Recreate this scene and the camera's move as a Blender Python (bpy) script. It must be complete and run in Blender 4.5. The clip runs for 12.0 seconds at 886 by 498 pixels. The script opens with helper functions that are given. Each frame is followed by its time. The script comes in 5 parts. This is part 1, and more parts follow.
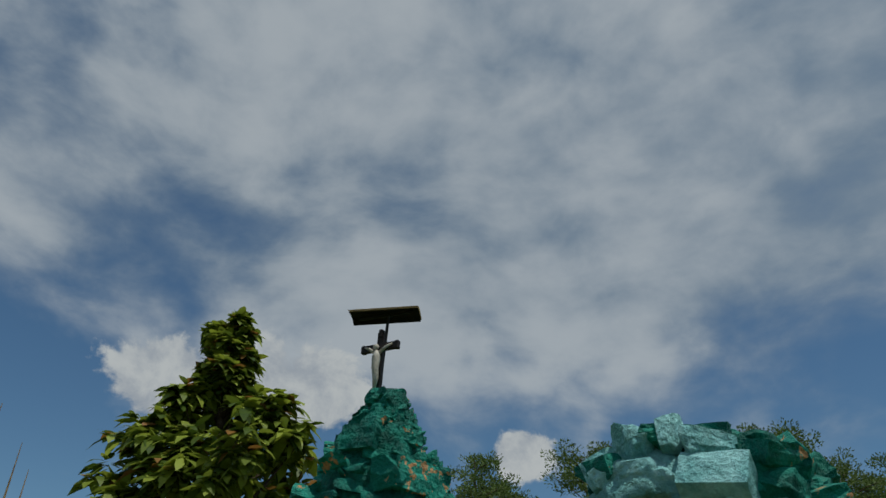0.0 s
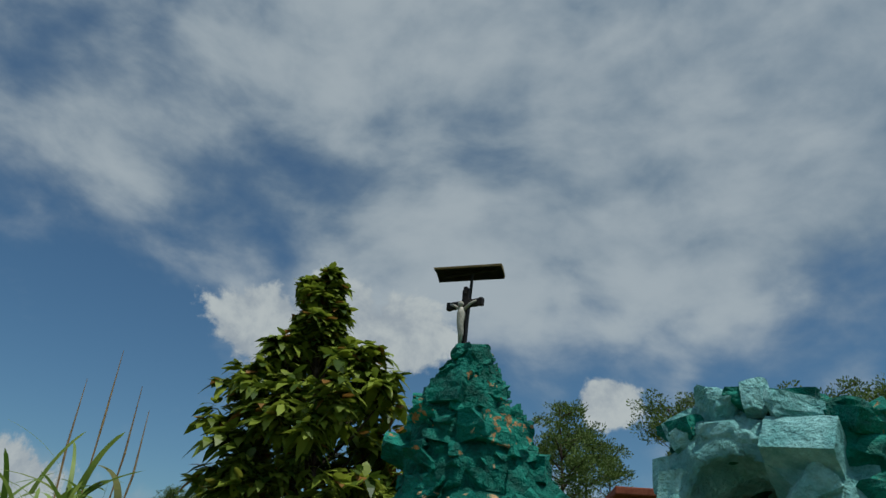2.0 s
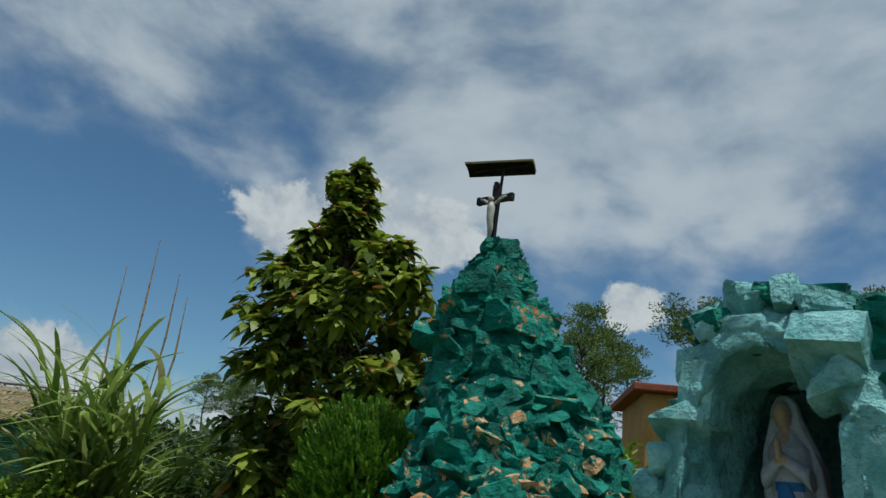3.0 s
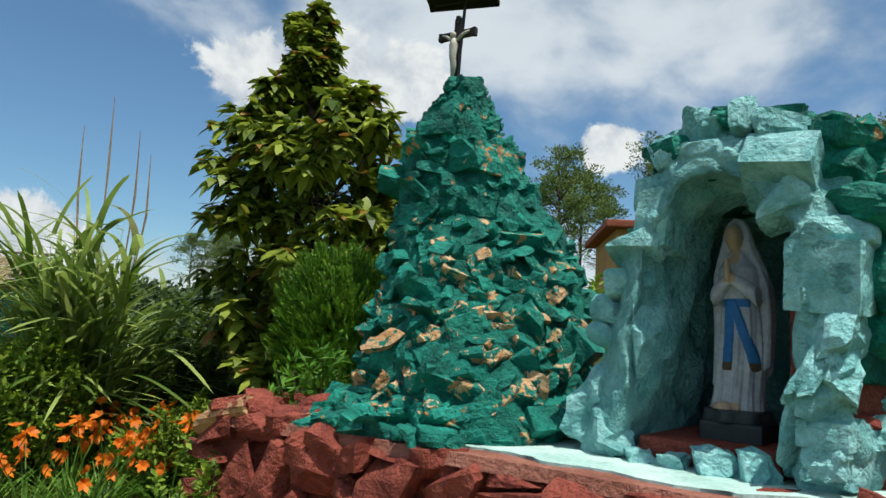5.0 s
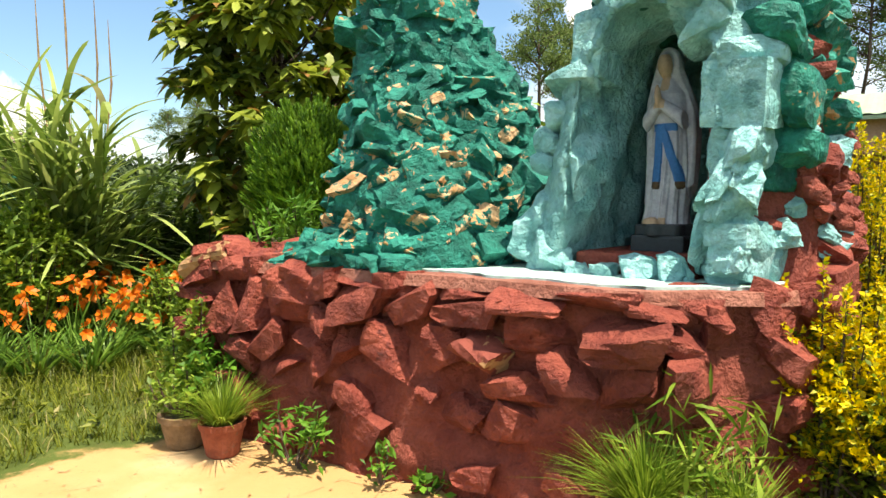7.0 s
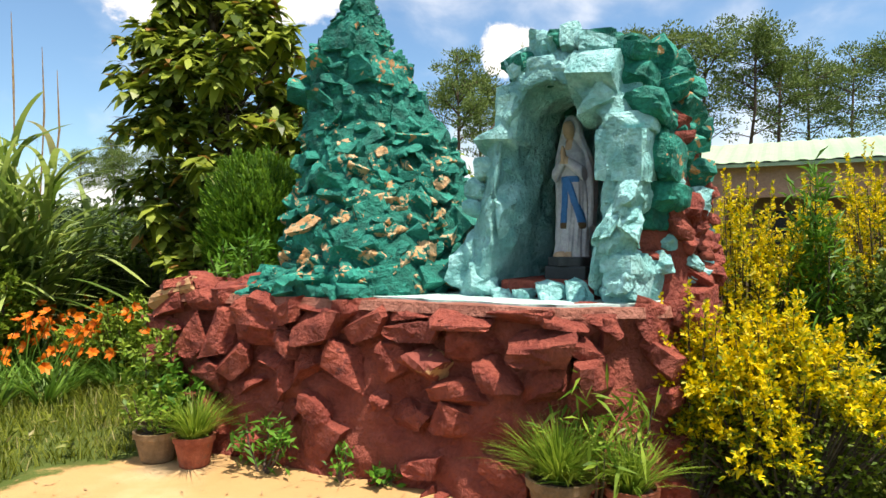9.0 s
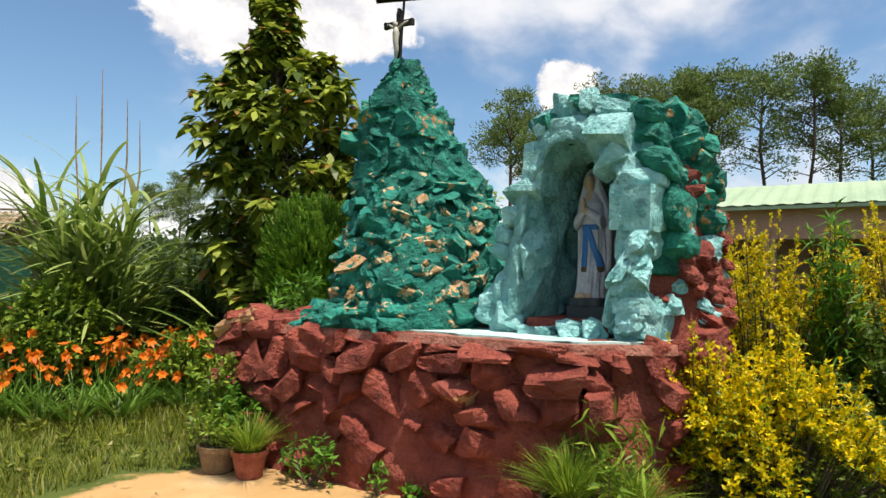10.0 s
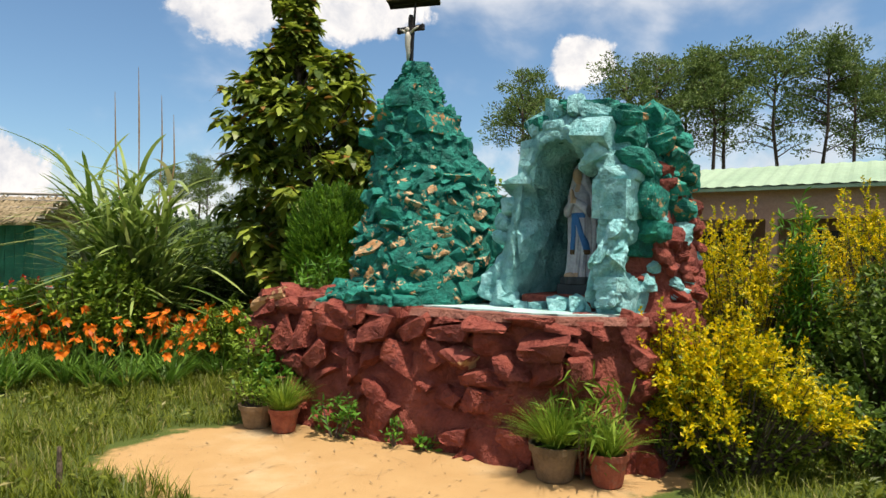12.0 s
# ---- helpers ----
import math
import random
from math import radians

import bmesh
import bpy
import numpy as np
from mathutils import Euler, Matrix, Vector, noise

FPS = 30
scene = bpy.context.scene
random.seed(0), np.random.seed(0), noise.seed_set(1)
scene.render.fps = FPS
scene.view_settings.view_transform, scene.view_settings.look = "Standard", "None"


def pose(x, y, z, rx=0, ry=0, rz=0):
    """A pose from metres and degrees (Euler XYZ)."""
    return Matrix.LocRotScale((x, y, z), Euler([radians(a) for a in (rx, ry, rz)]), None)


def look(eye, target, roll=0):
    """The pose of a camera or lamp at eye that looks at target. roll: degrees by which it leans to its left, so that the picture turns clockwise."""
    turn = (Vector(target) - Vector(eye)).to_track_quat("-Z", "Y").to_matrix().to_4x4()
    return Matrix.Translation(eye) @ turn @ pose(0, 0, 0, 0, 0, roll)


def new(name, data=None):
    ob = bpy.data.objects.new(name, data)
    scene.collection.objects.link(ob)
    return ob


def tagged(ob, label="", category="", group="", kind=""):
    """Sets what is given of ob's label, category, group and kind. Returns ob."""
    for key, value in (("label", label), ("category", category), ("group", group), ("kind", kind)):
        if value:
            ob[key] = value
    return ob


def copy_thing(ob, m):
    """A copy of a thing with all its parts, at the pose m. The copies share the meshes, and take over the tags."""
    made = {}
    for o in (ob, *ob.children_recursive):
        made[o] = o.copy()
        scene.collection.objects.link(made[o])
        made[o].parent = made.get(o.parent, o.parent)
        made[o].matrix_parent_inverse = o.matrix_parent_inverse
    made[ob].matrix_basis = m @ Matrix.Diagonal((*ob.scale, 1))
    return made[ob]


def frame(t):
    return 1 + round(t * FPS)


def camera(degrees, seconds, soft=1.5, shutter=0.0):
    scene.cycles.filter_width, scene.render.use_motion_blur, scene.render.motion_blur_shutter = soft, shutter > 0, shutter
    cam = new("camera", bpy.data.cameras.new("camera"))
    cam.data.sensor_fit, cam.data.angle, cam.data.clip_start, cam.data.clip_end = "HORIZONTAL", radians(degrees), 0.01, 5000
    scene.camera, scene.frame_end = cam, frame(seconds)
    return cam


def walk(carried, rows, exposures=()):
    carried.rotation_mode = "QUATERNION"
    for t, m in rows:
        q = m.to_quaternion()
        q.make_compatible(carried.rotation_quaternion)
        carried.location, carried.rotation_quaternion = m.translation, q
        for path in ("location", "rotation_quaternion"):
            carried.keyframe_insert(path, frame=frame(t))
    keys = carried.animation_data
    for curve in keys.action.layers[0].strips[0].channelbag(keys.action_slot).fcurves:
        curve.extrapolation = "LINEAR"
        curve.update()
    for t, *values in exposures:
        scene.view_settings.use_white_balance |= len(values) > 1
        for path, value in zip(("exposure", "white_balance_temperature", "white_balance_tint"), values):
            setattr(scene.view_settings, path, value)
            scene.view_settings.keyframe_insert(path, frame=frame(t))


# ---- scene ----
cam = camera(66.6, 12.0)
PATH = [
    (0, (-0.15, 0.199, 1.663), (-0.105, 1.877, 2.75), 1.3),
    (0.5, (-0.164, 0.147, 1.656), (-0.214, 1.826, 2.741), 2.5),
    (1, (-0.189, 0.135, 1.653), (-0.32, 1.824, 2.716), 3.7),
    (1.5, (-0.219, 0.123, 1.657), (-0.361, 1.824, 2.699), 5.3),
    (2, (-0.145, 0.087, 1.684), (-0.343, 1.839, 2.629), 4.8),
    (2.5, (-0.126, 0.089, 1.664), (-0.37, 1.882, 2.518), 4.8),
    (3, (-0.174, 0.093, 1.629), (-0.434, 1.959, 2.301), 6.5),
    (5, (-0.076, 0.13, 1.596), (-0.253, 2.107, 1.843), 3.2),
    (5.5, (-0.065, 0.133, 1.534), (-0.204, 2.125, 1.643), 2.3),
    (6, (-0.064, 0.114, 1.502), (-0.223, 2.107, 1.455), 1.6),
    (6.5, (0.004, 0.036, 1.458), (-0.159, 2.026, 1.346), 1.4),
    (7, (0.115, -0.112, 1.437), (-0.012, 1.879, 1.296), 0.3),
    (7.2, (0.141, -0.161, 1.414), (0.1, 1.835, 1.302), 0.8),
    (8.8, (0.0, -0.701, 1.406), (0.095, 1.297, 1.395), 0.5),
    (9, (-0.007, -0.789, 1.417), (0.1, 1.208, 1.398), -0.0),
    (9.5, (0.029, -0.973, 1.447), (-0.02, 1.024, 1.557), 1.4),
    (10, (0.121, -1.259, 1.457), (0.069, 0.739, 1.538), 1.0),
    (10.5, (0.121, -1.406, 1.484), (0.153, 0.589, 1.61), -0.9),
    (11, (0.082, -1.65, 1.487), (0.09, 0.349, 1.561), -0.2),
    (11.5, (0.115, -1.799, 1.484), (0.151, 0.201, 1.515), 0.6),
    (12, (0.203, -1.941, 1.489), (0.108, 0.056, 1.505), 0.8),
]
EXPOSURES = [(0.0, -0.88, 6200, 4), (2.5, -0.75, 6000, 0), (3.0, -0.55, 6000, 1), (4.7, 0.05, 6300, 4), (5.5, 0.24, 6500, 6), (6.0, 0.72, 6700, 6), (6.5, 1.0, 7100, 9), (7.0, 1.05, 7400, 12), (9.0, 0.80, 7000, 13), (9.8, 0.52, 6950, 13), (12.0, 0.36, 6900, 12)]
walk(cam, [(t, look(eye, target, roll)) for t, eye, target, roll in PATH], EXPOSURES)

# ---- light ----
SUN_AZ, SUN_EL = 131.0, 71.0  # compass degrees from +y towards +x, and height
SUN_DIR = Vector((math.sin(radians(SUN_AZ)) * math.cos(radians(SUN_EL)), math.cos(radians(SUN_AZ)) * math.cos(radians(SUN_EL)), math.sin(radians(SUN_EL))))
sun = new("sun", bpy.data.lights.new("sun", "SUN"))
sun.data.energy, sun.data.angle, sun.data.color = 5.0, radians(0.6), (1.0, 0.95, 0.86)
sun.matrix_world = look(SUN_DIR * 50, (0, 0, 0))


class Nodes:
    """A small builder of shader nodes."""

    def __init__(self, tree):
        self.tree = tree
        tree.nodes.clear()

    def add(self, kind, **given):
        n = self.tree.nodes.new("ShaderNode" + kind)
        if "_operation" in given:
            n.operation = given["_operation"]
        if given.get("_use_clamp"):
            n.use_clamp = True
        if "_interpolation_type" in given:
            n.interpolation_type = given["_interpolation_type"]
        if "_data_type" in given:
            n.data_type, n.blend_type = given["_data_type"], given["_blend_type"]
        if "_sky_type" in given:
            n.sky_type, n.sun_disc = given["_sky_type"], given["_sun_disc"]
        return n

    def put(self, socket, value):
        if isinstance(value, bpy.types.NodeSocket):
            self.tree.links.new(value, socket)
        elif isinstance(value, (tuple, list)) and len(value) == 3 and socket.type == "RGBA":
            socket.default_value = (*value, 1.0)
        else:
            socket.default_value = value

    def math(self, op, a, b=0.0, c=0.0, clamp=False):
        n = self.add("Math", _operation=op, _use_clamp=clamp)
        for k, v in enumerate((a, b, c)):
            self.put(n.inputs[k], v)
        return n.outputs[0]

    def vec(self, op, a, b=(0, 0, 0)):
        n = self.add("VectorMath", _operation=op)
        self.put(n.inputs[0], a)
        self.put(n.inputs[1], b)
        return n.outputs["Value"] if op in ("DOT_PRODUCT", "LENGTH", "DISTANCE") else n.outputs[0]

    def noise(self, where, scale, detail=4.0, rough=0.55, twist=0.0):
        n = self.add("TexNoise")
        self.put(n.inputs["Vector"], where)
        for key, v in (("Scale", scale), ("Detail", detail), ("Roughness", rough), ("Distortion", twist)):
            n.inputs[key].default_value = v
        return n.outputs["Fac"]

    def colour_noise(self, where, scale):
        n = self.add("TexNoise")
        self.put(n.inputs["Vector"], where)
        n.inputs["Scale"].default_value, n.inputs["Detail"].default_value = scale, 3.0
        return n.outputs["Color"]

    def step(self, value, low, high, to_low=0.0, to_high=1.0):
        n = self.add("MapRange", _interpolation_type="SMOOTHSTEP")
        for key, v in (("Value", value), ("From Min", low), ("From Max", high), ("To Min", to_low), ("To Max", to_high)):
            self.put(n.inputs[key], v)
        return n.outputs[0]

    def mix(self, fac, a, b, kind="MIX"):
        n = self.add("Mix", _data_type="RGBA", _blend_type=kind)
        self.put(n.inputs[0], fac)
        self.put(n.inputs[6], a)
        self.put(n.inputs[7], b)
        return n.outputs[2]


def make_world():
    world = bpy.data.worlds.new("sky")
    scene.world = world
    world.use_nodes = True
    N = Nodes(world.node_tree)
    sky = N.add("TexSky", _sky_type="NISHITA", _sun_disc=False)
    sky.sun_elevation, sky.sun_rotation = radians(SUN_EL), radians(SUN_AZ)
    sky.air_density, sky.dust_density, sky.ozone_density = 1.0, 0.5, 1.2
    d = N.add("TexCoord").outputs["Generated"]
    sep = N.add("SeparateXYZ")
    N.put(sep.inputs[0], d)
    up = sep.outputs["Z"]
    # a broken high layer that thins out towards the horizon
    bent = N.vec("ADD", d, N.vec("MULTIPLY", N.vec("SUBTRACT", N.colour_noise(d, 2.2), (0.5, 0.5, 0.5)), (0.13, 0.13, 0.10)))
    flat = N.vec("MULTIPLY", bent, (1.0, 1.0, 1.6))
    big = N.noise(flat, 2.3, 3.0, 0.5, 0.1)
    fine = N.noise(flat, 7.0, 7.0, 0.52, 0.1)
    cover = N.math("ADD", N.math("MULTIPLY", big, 0.7), N.math("MULTIPLY", fine, 0.55))
    cover = N.math("ADD", cover, N.step(up, 0.27, 0.52, -0.17, 0.14))
    cover = N.math("ADD", cover, N.math("MULTIPLY", N.math("ADD", sep.outputs["X"], 0.1), 0.12))
    cover = N.math("SUBTRACT", cover, N.step(up, 0.84, 0.96, 0.0, 0.25))
    high = N.step(cover, 0.46, 0.76)
    # heaps of bright cloud low in the sky
    puff = N.noise(d, 13.0, 9.0, 0.62, 0.2)
    heap = None
    for centre, size in CLOUDS:
        v = Vector(centre).normalized()
        off = N.vec("SUBTRACT", d, tuple(v))
        off = N.vec("MULTIPLY", off, (1.0, 1.0, 1.35))
        near = N.math("SUBTRACT", 1.0, N.math("DIVIDE", N.vec("LENGTH", off), size))
        heap = near if heap is None else N.math("MAXIMUM", heap, near)
    solid = N.step(N.math("ADD", heap, N.math("MULTIPLY", N.math("SUBTRACT", puff, 0.5), 2.0)), 0.0, 0.26)
    # pale bank along the horizon
    bank = N.math("ADD", N.math("MULTIPLY", N.math("SUBTRACT", N.noise(d, 5.0, 7.0, 0.6), 0.5), 0.5), N.math("SUBTRACT", 0.125, up))
    low = N.step(bank, -0.03, 0.10)
    shade = N.mix(N.step(N.math("ADD", N.math("MULTIPLY", fine, 0.5), N.math("MULTIPLY", big, 0.5)), 0.36, 0.62), (0.42, 0.52, 0.64), (0.93, 0.96, 1.0))
    lit = N.mix(N.step(puff, 0.35, 0.62), (0.66, 0.70, 0.78), (1.0, 1.0, 1.0))
    clear = N.add("Background")
    N.put(clear.inputs[0], N.mix(1.0, sky.outputs[0], (0.76, 0.96, 1.06), "MULTIPLY"))
    clear.inputs[1].default_value = SKY
    layer = N.add("Background")
    N.put(layer.inputs[0], shade)
    layer.inputs[1].default_value = VEIL
    heaps = N.add("Background")
    N.put(heaps.inputs[0], lit)
    heaps.inputs[1].default_value = HEAP
    one = N.add("MixShader")
    N.put(one.inputs[0], N.math("MULTIPLY", high, 0.85))
    N.put(one.inputs[1], clear.outputs[0])
    N.put(one.inputs[2], layer.outputs[0])
    two = N.add("MixShader")
    N.put(two.inputs[0], N.math("MAXIMUM", solid, N.math("MULTIPLY", low, 0.8)))
    N.put(two.inputs[1], one.outputs[0])
    N.put(two.inputs[2], heaps.outputs[0])
    N.put(N.add("OutputWorld").inputs[0], two.outputs[0])


SKY, VEIL, HEAP = 0.105, 0.80, 0.82
CLOUDS = [((-0.34, 0.875, 0.335), 0.095), ((-0.25, 0.88, 0.355), 0.095), ((-0.16, 0.915, 0.345), 0.09), ((0.145, 0.95, 0.275), 0.052), ((-0.60, 0.79, 0.09), 0.09)]
make_world()


# ---- materials ----
def material(name, first, second, scale=6.0, rough=0.7, bump=0.3, bump_scale=40.0, third=None, third_at=(0.6, 0.7), vary=0.25, relief=0.02, metal=0.0, patch_scale=None):
    """Two colours mixed at two scales, a third one in patches, relief, and a slight change from piece to piece."""
    m = bpy.data.materials.new(name)
    m.use_nodes = True
    N = Nodes(m.node_tree)
    where = N.add("NewGeometry").outputs["Position"]  # one scale in metres for all pieces
    info = N.add("ObjectInfo")
    grain = N.noise(where, scale, 6.0, 0.6)
    colour = N.mix(N.step(grain, 0.35, 0.65), first, second)
    if third:
        patch = N.math("ADD", N.noise(where, patch_scale or scale * 1.7, 5.0, 0.65, 0.4), N.math("MULTIPLY", N.math("SUBTRACT", info.outputs["Random"], 0.5), 0.22))
        colour = N.mix(N.step(patch, third_at[0], third_at[1]), colour, third)
    fine = N.noise(where, bump_scale, 5.0, 0.65)
    shift = N.math("ADD", 1.0, N.math("MULTIPLY", N.math("SUBTRACT", info.outputs["Random"], 0.5), vary))
    shift = N.math("MULTIPLY", shift, N.step(fine, 0.2, 0.8, 0.82, 1.14))
    hsv = N.add("HueSaturation")
    N.put(hsv.inputs["Value"], shift)
    N.put(hsv.inputs["Color"], colour)
    b = N.add("BsdfPrincipled")
    N.put(b.inputs["Base Color"], hsv.outputs[0])
    N.put(b.inputs["Roughness"], N.step(grain, 0.2, 0.8, max(rough - 0.1, 0.05), min(rough + 0.1, 1.0)))
    b.inputs["Metallic"].default_value = metal
    b.inputs["Specular IOR Level"].default_value = 0.22
    if bump:
        k = N.add("Bump")
        k.inputs["Strength"].default_value = bump
        k.inputs["Distance"].default_value = relief
        N.put(k.inputs["Height"], N.math("ADD", N.math("MULTIPLY", fine, 0.8), N.math("MULTIPLY", N.noise(where, bump_scale * 0.28, 4.0, 0.6, 0.3), 1.6)))
        N.put(b.inputs["Normal"], k.outputs[0])
    out = b.outputs[0]
    N.put(N.add("OutputMaterial").inputs[0], out)
    return m


def leaf_material(name, dark, light, tip=None, tip_share=0.1, rough=0.45, see_through=0.35):
    """Foliage: each leaf has its own tone; light passes through it in part."""
    m = bpy.data.materials.new(name)
    m.use_nodes = True
    N = Nodes(m.node_tree)
    own = N.add("NewGeometry").outputs["Random Per Island"]
    where = N.add("TexCoord").outputs["Object"]
    tone = N.math("ADD", N.math("MULTIPLY", own, 0.7), N.math("MULTIPLY", N.noise(where, 2.5, 3.0), 0.5))
    colour = N.mix(N.step(tone, 0.2, 0.95), dark, light)
    if tip:
        colour = N.mix(N.step(N.math("FRACT", N.math("MULTIPLY", own, 7.31)), 1.0 - tip_share, 1.0 - tip_share + 0.02), colour, tip)
    b = N.add("BsdfPrincipled")
    N.put(b.inputs["Base Color"], colour)
    b.inputs["Roughness"].default_value = rough
    b.inputs["Specular IOR Level"].default_value = 0.22
    t = N.add("BsdfTranslucent")
    N.put(t.inputs[0], N.mix(0.5, colour, N.mix(0.5, colour, (1.0, 1.0, 0.3), "MULTIPLY")))
    mixed = N.add("MixShader")
    mixed.inputs[0].default_value = see_through
    N.put(mixed.inputs[1], b.outputs[0])
    N.put(mixed.inputs[2], t.outputs[0])
    N.put(N.add("OutputMaterial").inputs[0], mixed.outputs[0])
    return m


GREEN_PAINT = material("green_painted_rock", (0.006, 0.115, 0.088), (0.022, 0.27, 0.20), 6.0, 0.6, 0.8, 48.0, (0.50, 0.27, 0.12), (0.655, 0.675), relief=0.03, patch_scale=12.0)
GREEN_CORE = material("green_painted_mortar", (0.006, 0.10, 0.076), (0.020, 0.24, 0.18), 9.0, 0.75, 0.9, 60.0, relief=0.05)
BARE_ROCK = material("worn_orange_rock", (0.56, 0.29, 0.12), (0.68, 0.46, 0.27), 9.0, 0.8, 0.8, 48.0, (0.012, 0.17, 0.13), (0.43, 0.46), relief=0.03, patch_scale=15.0)
CYAN_PAINT = material("pale_turquoise_painted_rock", (0.17, 0.43, 0.43), (0.34, 0.64, 0.64), 7.0, 0.65, 1.0, 42.0, (0.11, 0.28, 0.28), (0.64, 0.74), relief=0.03)
CYAN_CORE = material("turquoise_painted_plaster", (0.15, 0.39, 0.39), (0.28, 0.57, 0.56), 5.0, 0.7, 1.0, 34.0, relief=0.05)
RED_STONE = material("red_painted_stone", (0.20, 0.042, 0.030), (0.32, 0.080, 0.053), 7.0, 0.65, 0.85, 45.0, (0.10, 0.03, 0.028), (0.66, 0.8), relief=0.05)
RED_CORE = material("red_painted_mortar", (0.19, 0.044, 0.031), (0.28, 0.075, 0.051), 5.0, 0.75, 0.8, 55.0, relief=0.05)
SLAB_PAINT = material("whitish_turquoise_ledge_paint", (0.36, 0.54, 0.50), (0.52, 0.67, 0.62), 3.0, 0.65, 0.5, 40.0, (0.22, 0.36, 0.33), (0.56, 0.72), patch_scale=2.4)
RIM_PAINT = material("faded_red_ledge_paint", (0.27, 0.095, 0.065), (0.38, 0.16, 0.115), 6.0, 0.7, 0.8, 40.0, relief=0.04)
DARK_WOOD = material("dark_wood", (0.016, 0.012, 0.011), (0.035, 0.026, 0.022), 20.0, 0.55, 0.3, 90.0)
IRON = material("dark_iron", (0.02, 0.018, 0.018), (0.04, 0.035, 0.03), 20.0, 0.5, 0.2, 90.0)
TIN = material("weathered_yellow_tin", (0.30, 0.26, 0.15), (0.42, 0.37, 0.24), 9.0, 0.5, 0.2, 60.0)
BARK = material("brown_bark", (0.06, 0.04, 0.028), (0.13, 0.095, 0.07), 12.0, 0.9, 0.9, 40.0)
CLAY = material("terracotta", (0.23, 0.06, 0.034), (0.32, 0.10, 0.058), 9.0, 0.8, 0.3, 60.0, (0.20, 0.11, 0.08), (0.6, 0.75))
EARTHENWARE = material("brown_earthenware", (0.15, 0.10, 0.055), (0.24, 0.16, 0.09), 9.0, 0.8, 0.3, 60.0)
SOIL = material("potting_soil", (0.035, 0.025, 0.018), (0.07, 0.05, 0.035), 30.0, 0.95, 0.6, 90.0)
STATUE = material("painted_plaster", (0.36, 0.36, 0.40), (0.47, 0.47, 0.50), 5.0, 0.5, 0.2, 40.0)
PINK_WALL = material("dusty_pink_plaster", (0.33, 0.19, 0.15), (0.39, 0.24, 0.19), 1.2, 0.85, 0.2, 20.0)
ROOF_GREEN = material("pale_green_roof_sheet", (0.23, 0.32, 0.21), (0.28, 0.37, 0.25), 0.6, 0.5, 0.1, 8.0)
HUT_GREEN = material("green_painted_boards", (0.02, 0.13, 0.075), (0.03, 0.19, 0.11), 3.0, 0.6, 0.3, 30.0)
THATCH = material("dry_thatch", (0.20, 0.15, 0.08), (0.36, 0.28, 0.17), 14.0, 0.95, 0.8, 40.0)
PALE_WOOD = material("weathered_pole", (0.22, 0.19, 0.15), (0.34, 0.30, 0.24), 12.0, 0.85, 0.4, 50.0)
WHITE_SHEET = material("white_sheet_metal", (0.70, 0.72, 0.74), (0.80, 0.80, 0.80), 2.0, 0.5, 0.1, 20.0)
DRY = material("dry_stalk", (0.24, 0.15, 0.07), (0.36, 0.25, 0.13), 12.0, 0.9, 0.3, 60.0)

LEAF_TREE = leaf_material("tree_leaf", (0.045, 0.085, 0.012), (0.33, 0.39, 0.055), (0.30, 0.15, 0.04), 0.06, 0.4, 0.35)
LEAF_PINE = leaf_material("pine_needles", (0.060, 0.105, 0.030), (0.18, 0.245, 0.068), None, 0.1, 0.6, 0.25)
LEAF_THUJA = leaf_material("thuja_sprays", (0.034, 0.11, 0.008), (0.155, 0.29, 0.020), None, 0.1, 0.55, 0.3)
LEAF_GOLD = leaf_material("golden_leaf", (0.38, 0.36, 0.008), (0.86, 0.62, 0.008), (0.18, 0.26, 0.012), 0.10)
LEAF_SHRUB = leaf_material("shrub_leaf", (0.040, 0.080, 0.012), (0.13, 0.20, 0.030))
LEAF_LIME = leaf_material("lime_leaf", (0.08, 0.16, 0.014), (0.28, 0.38, 0.050))
LEAF_OLIVE = leaf_material("older_golden_leaf", (0.06, 0.11, 0.010), (0.22, 0.27, 0.022))
LEAF_FERN = leaf_material("fern_leaf", (0.05, 0.14, 0.014), (0.13, 0.29, 0.03))
LEAF_REED = leaf_material("reed_blade", (0.09, 0.16, 0.026), (0.36, 0.45, 0.13), (0.36, 0.34, 0.18), 0.04)
LEAF_LILY = leaf_material("lily_blade", (0.05, 0.13, 0.014), (0.17, 0.30, 0.045))
LEAF_GRASS = leaf_material("grass_blade", (0.060, 0.090, 0.008), (0.195, 0.22, 0.024), (0.32, 0.28, 0.11), 0.07)
LEAF_WOODS = leaf_material("far_foliage", (0.035, 0.062, 0.024), (0.085, 0.125, 0.045), None, 0.1, 0.7, 0.1)
PETAL = leaf_material("orange_petal", (0.55, 0.09, 0.008), (0.85, 0.24, 0.018), None, 0.1, 0.5, 0.35)
PETAL_RED = leaf_material("red_petal", (0.45, 0.03, 0.02), (0.60, 0.06, 0.03))


def plain(name, colour, rough=0.5):
    return material(name, tuple(c * 0.9 for c in colour), colour, 12.0, rough, 0.1, 60.0)


# ---- helpers for shapes ----
def part(name, bm, mat, parent=None, label="", smooth=False):
    """Links a bmesh as one mesh object, under a thing where one is given."""
    me = bpy.data.meshes.new(name)
    bm.to_mesh(me)
    bm.free()
    return part_mesh(name, me, mat, parent, label, smooth)


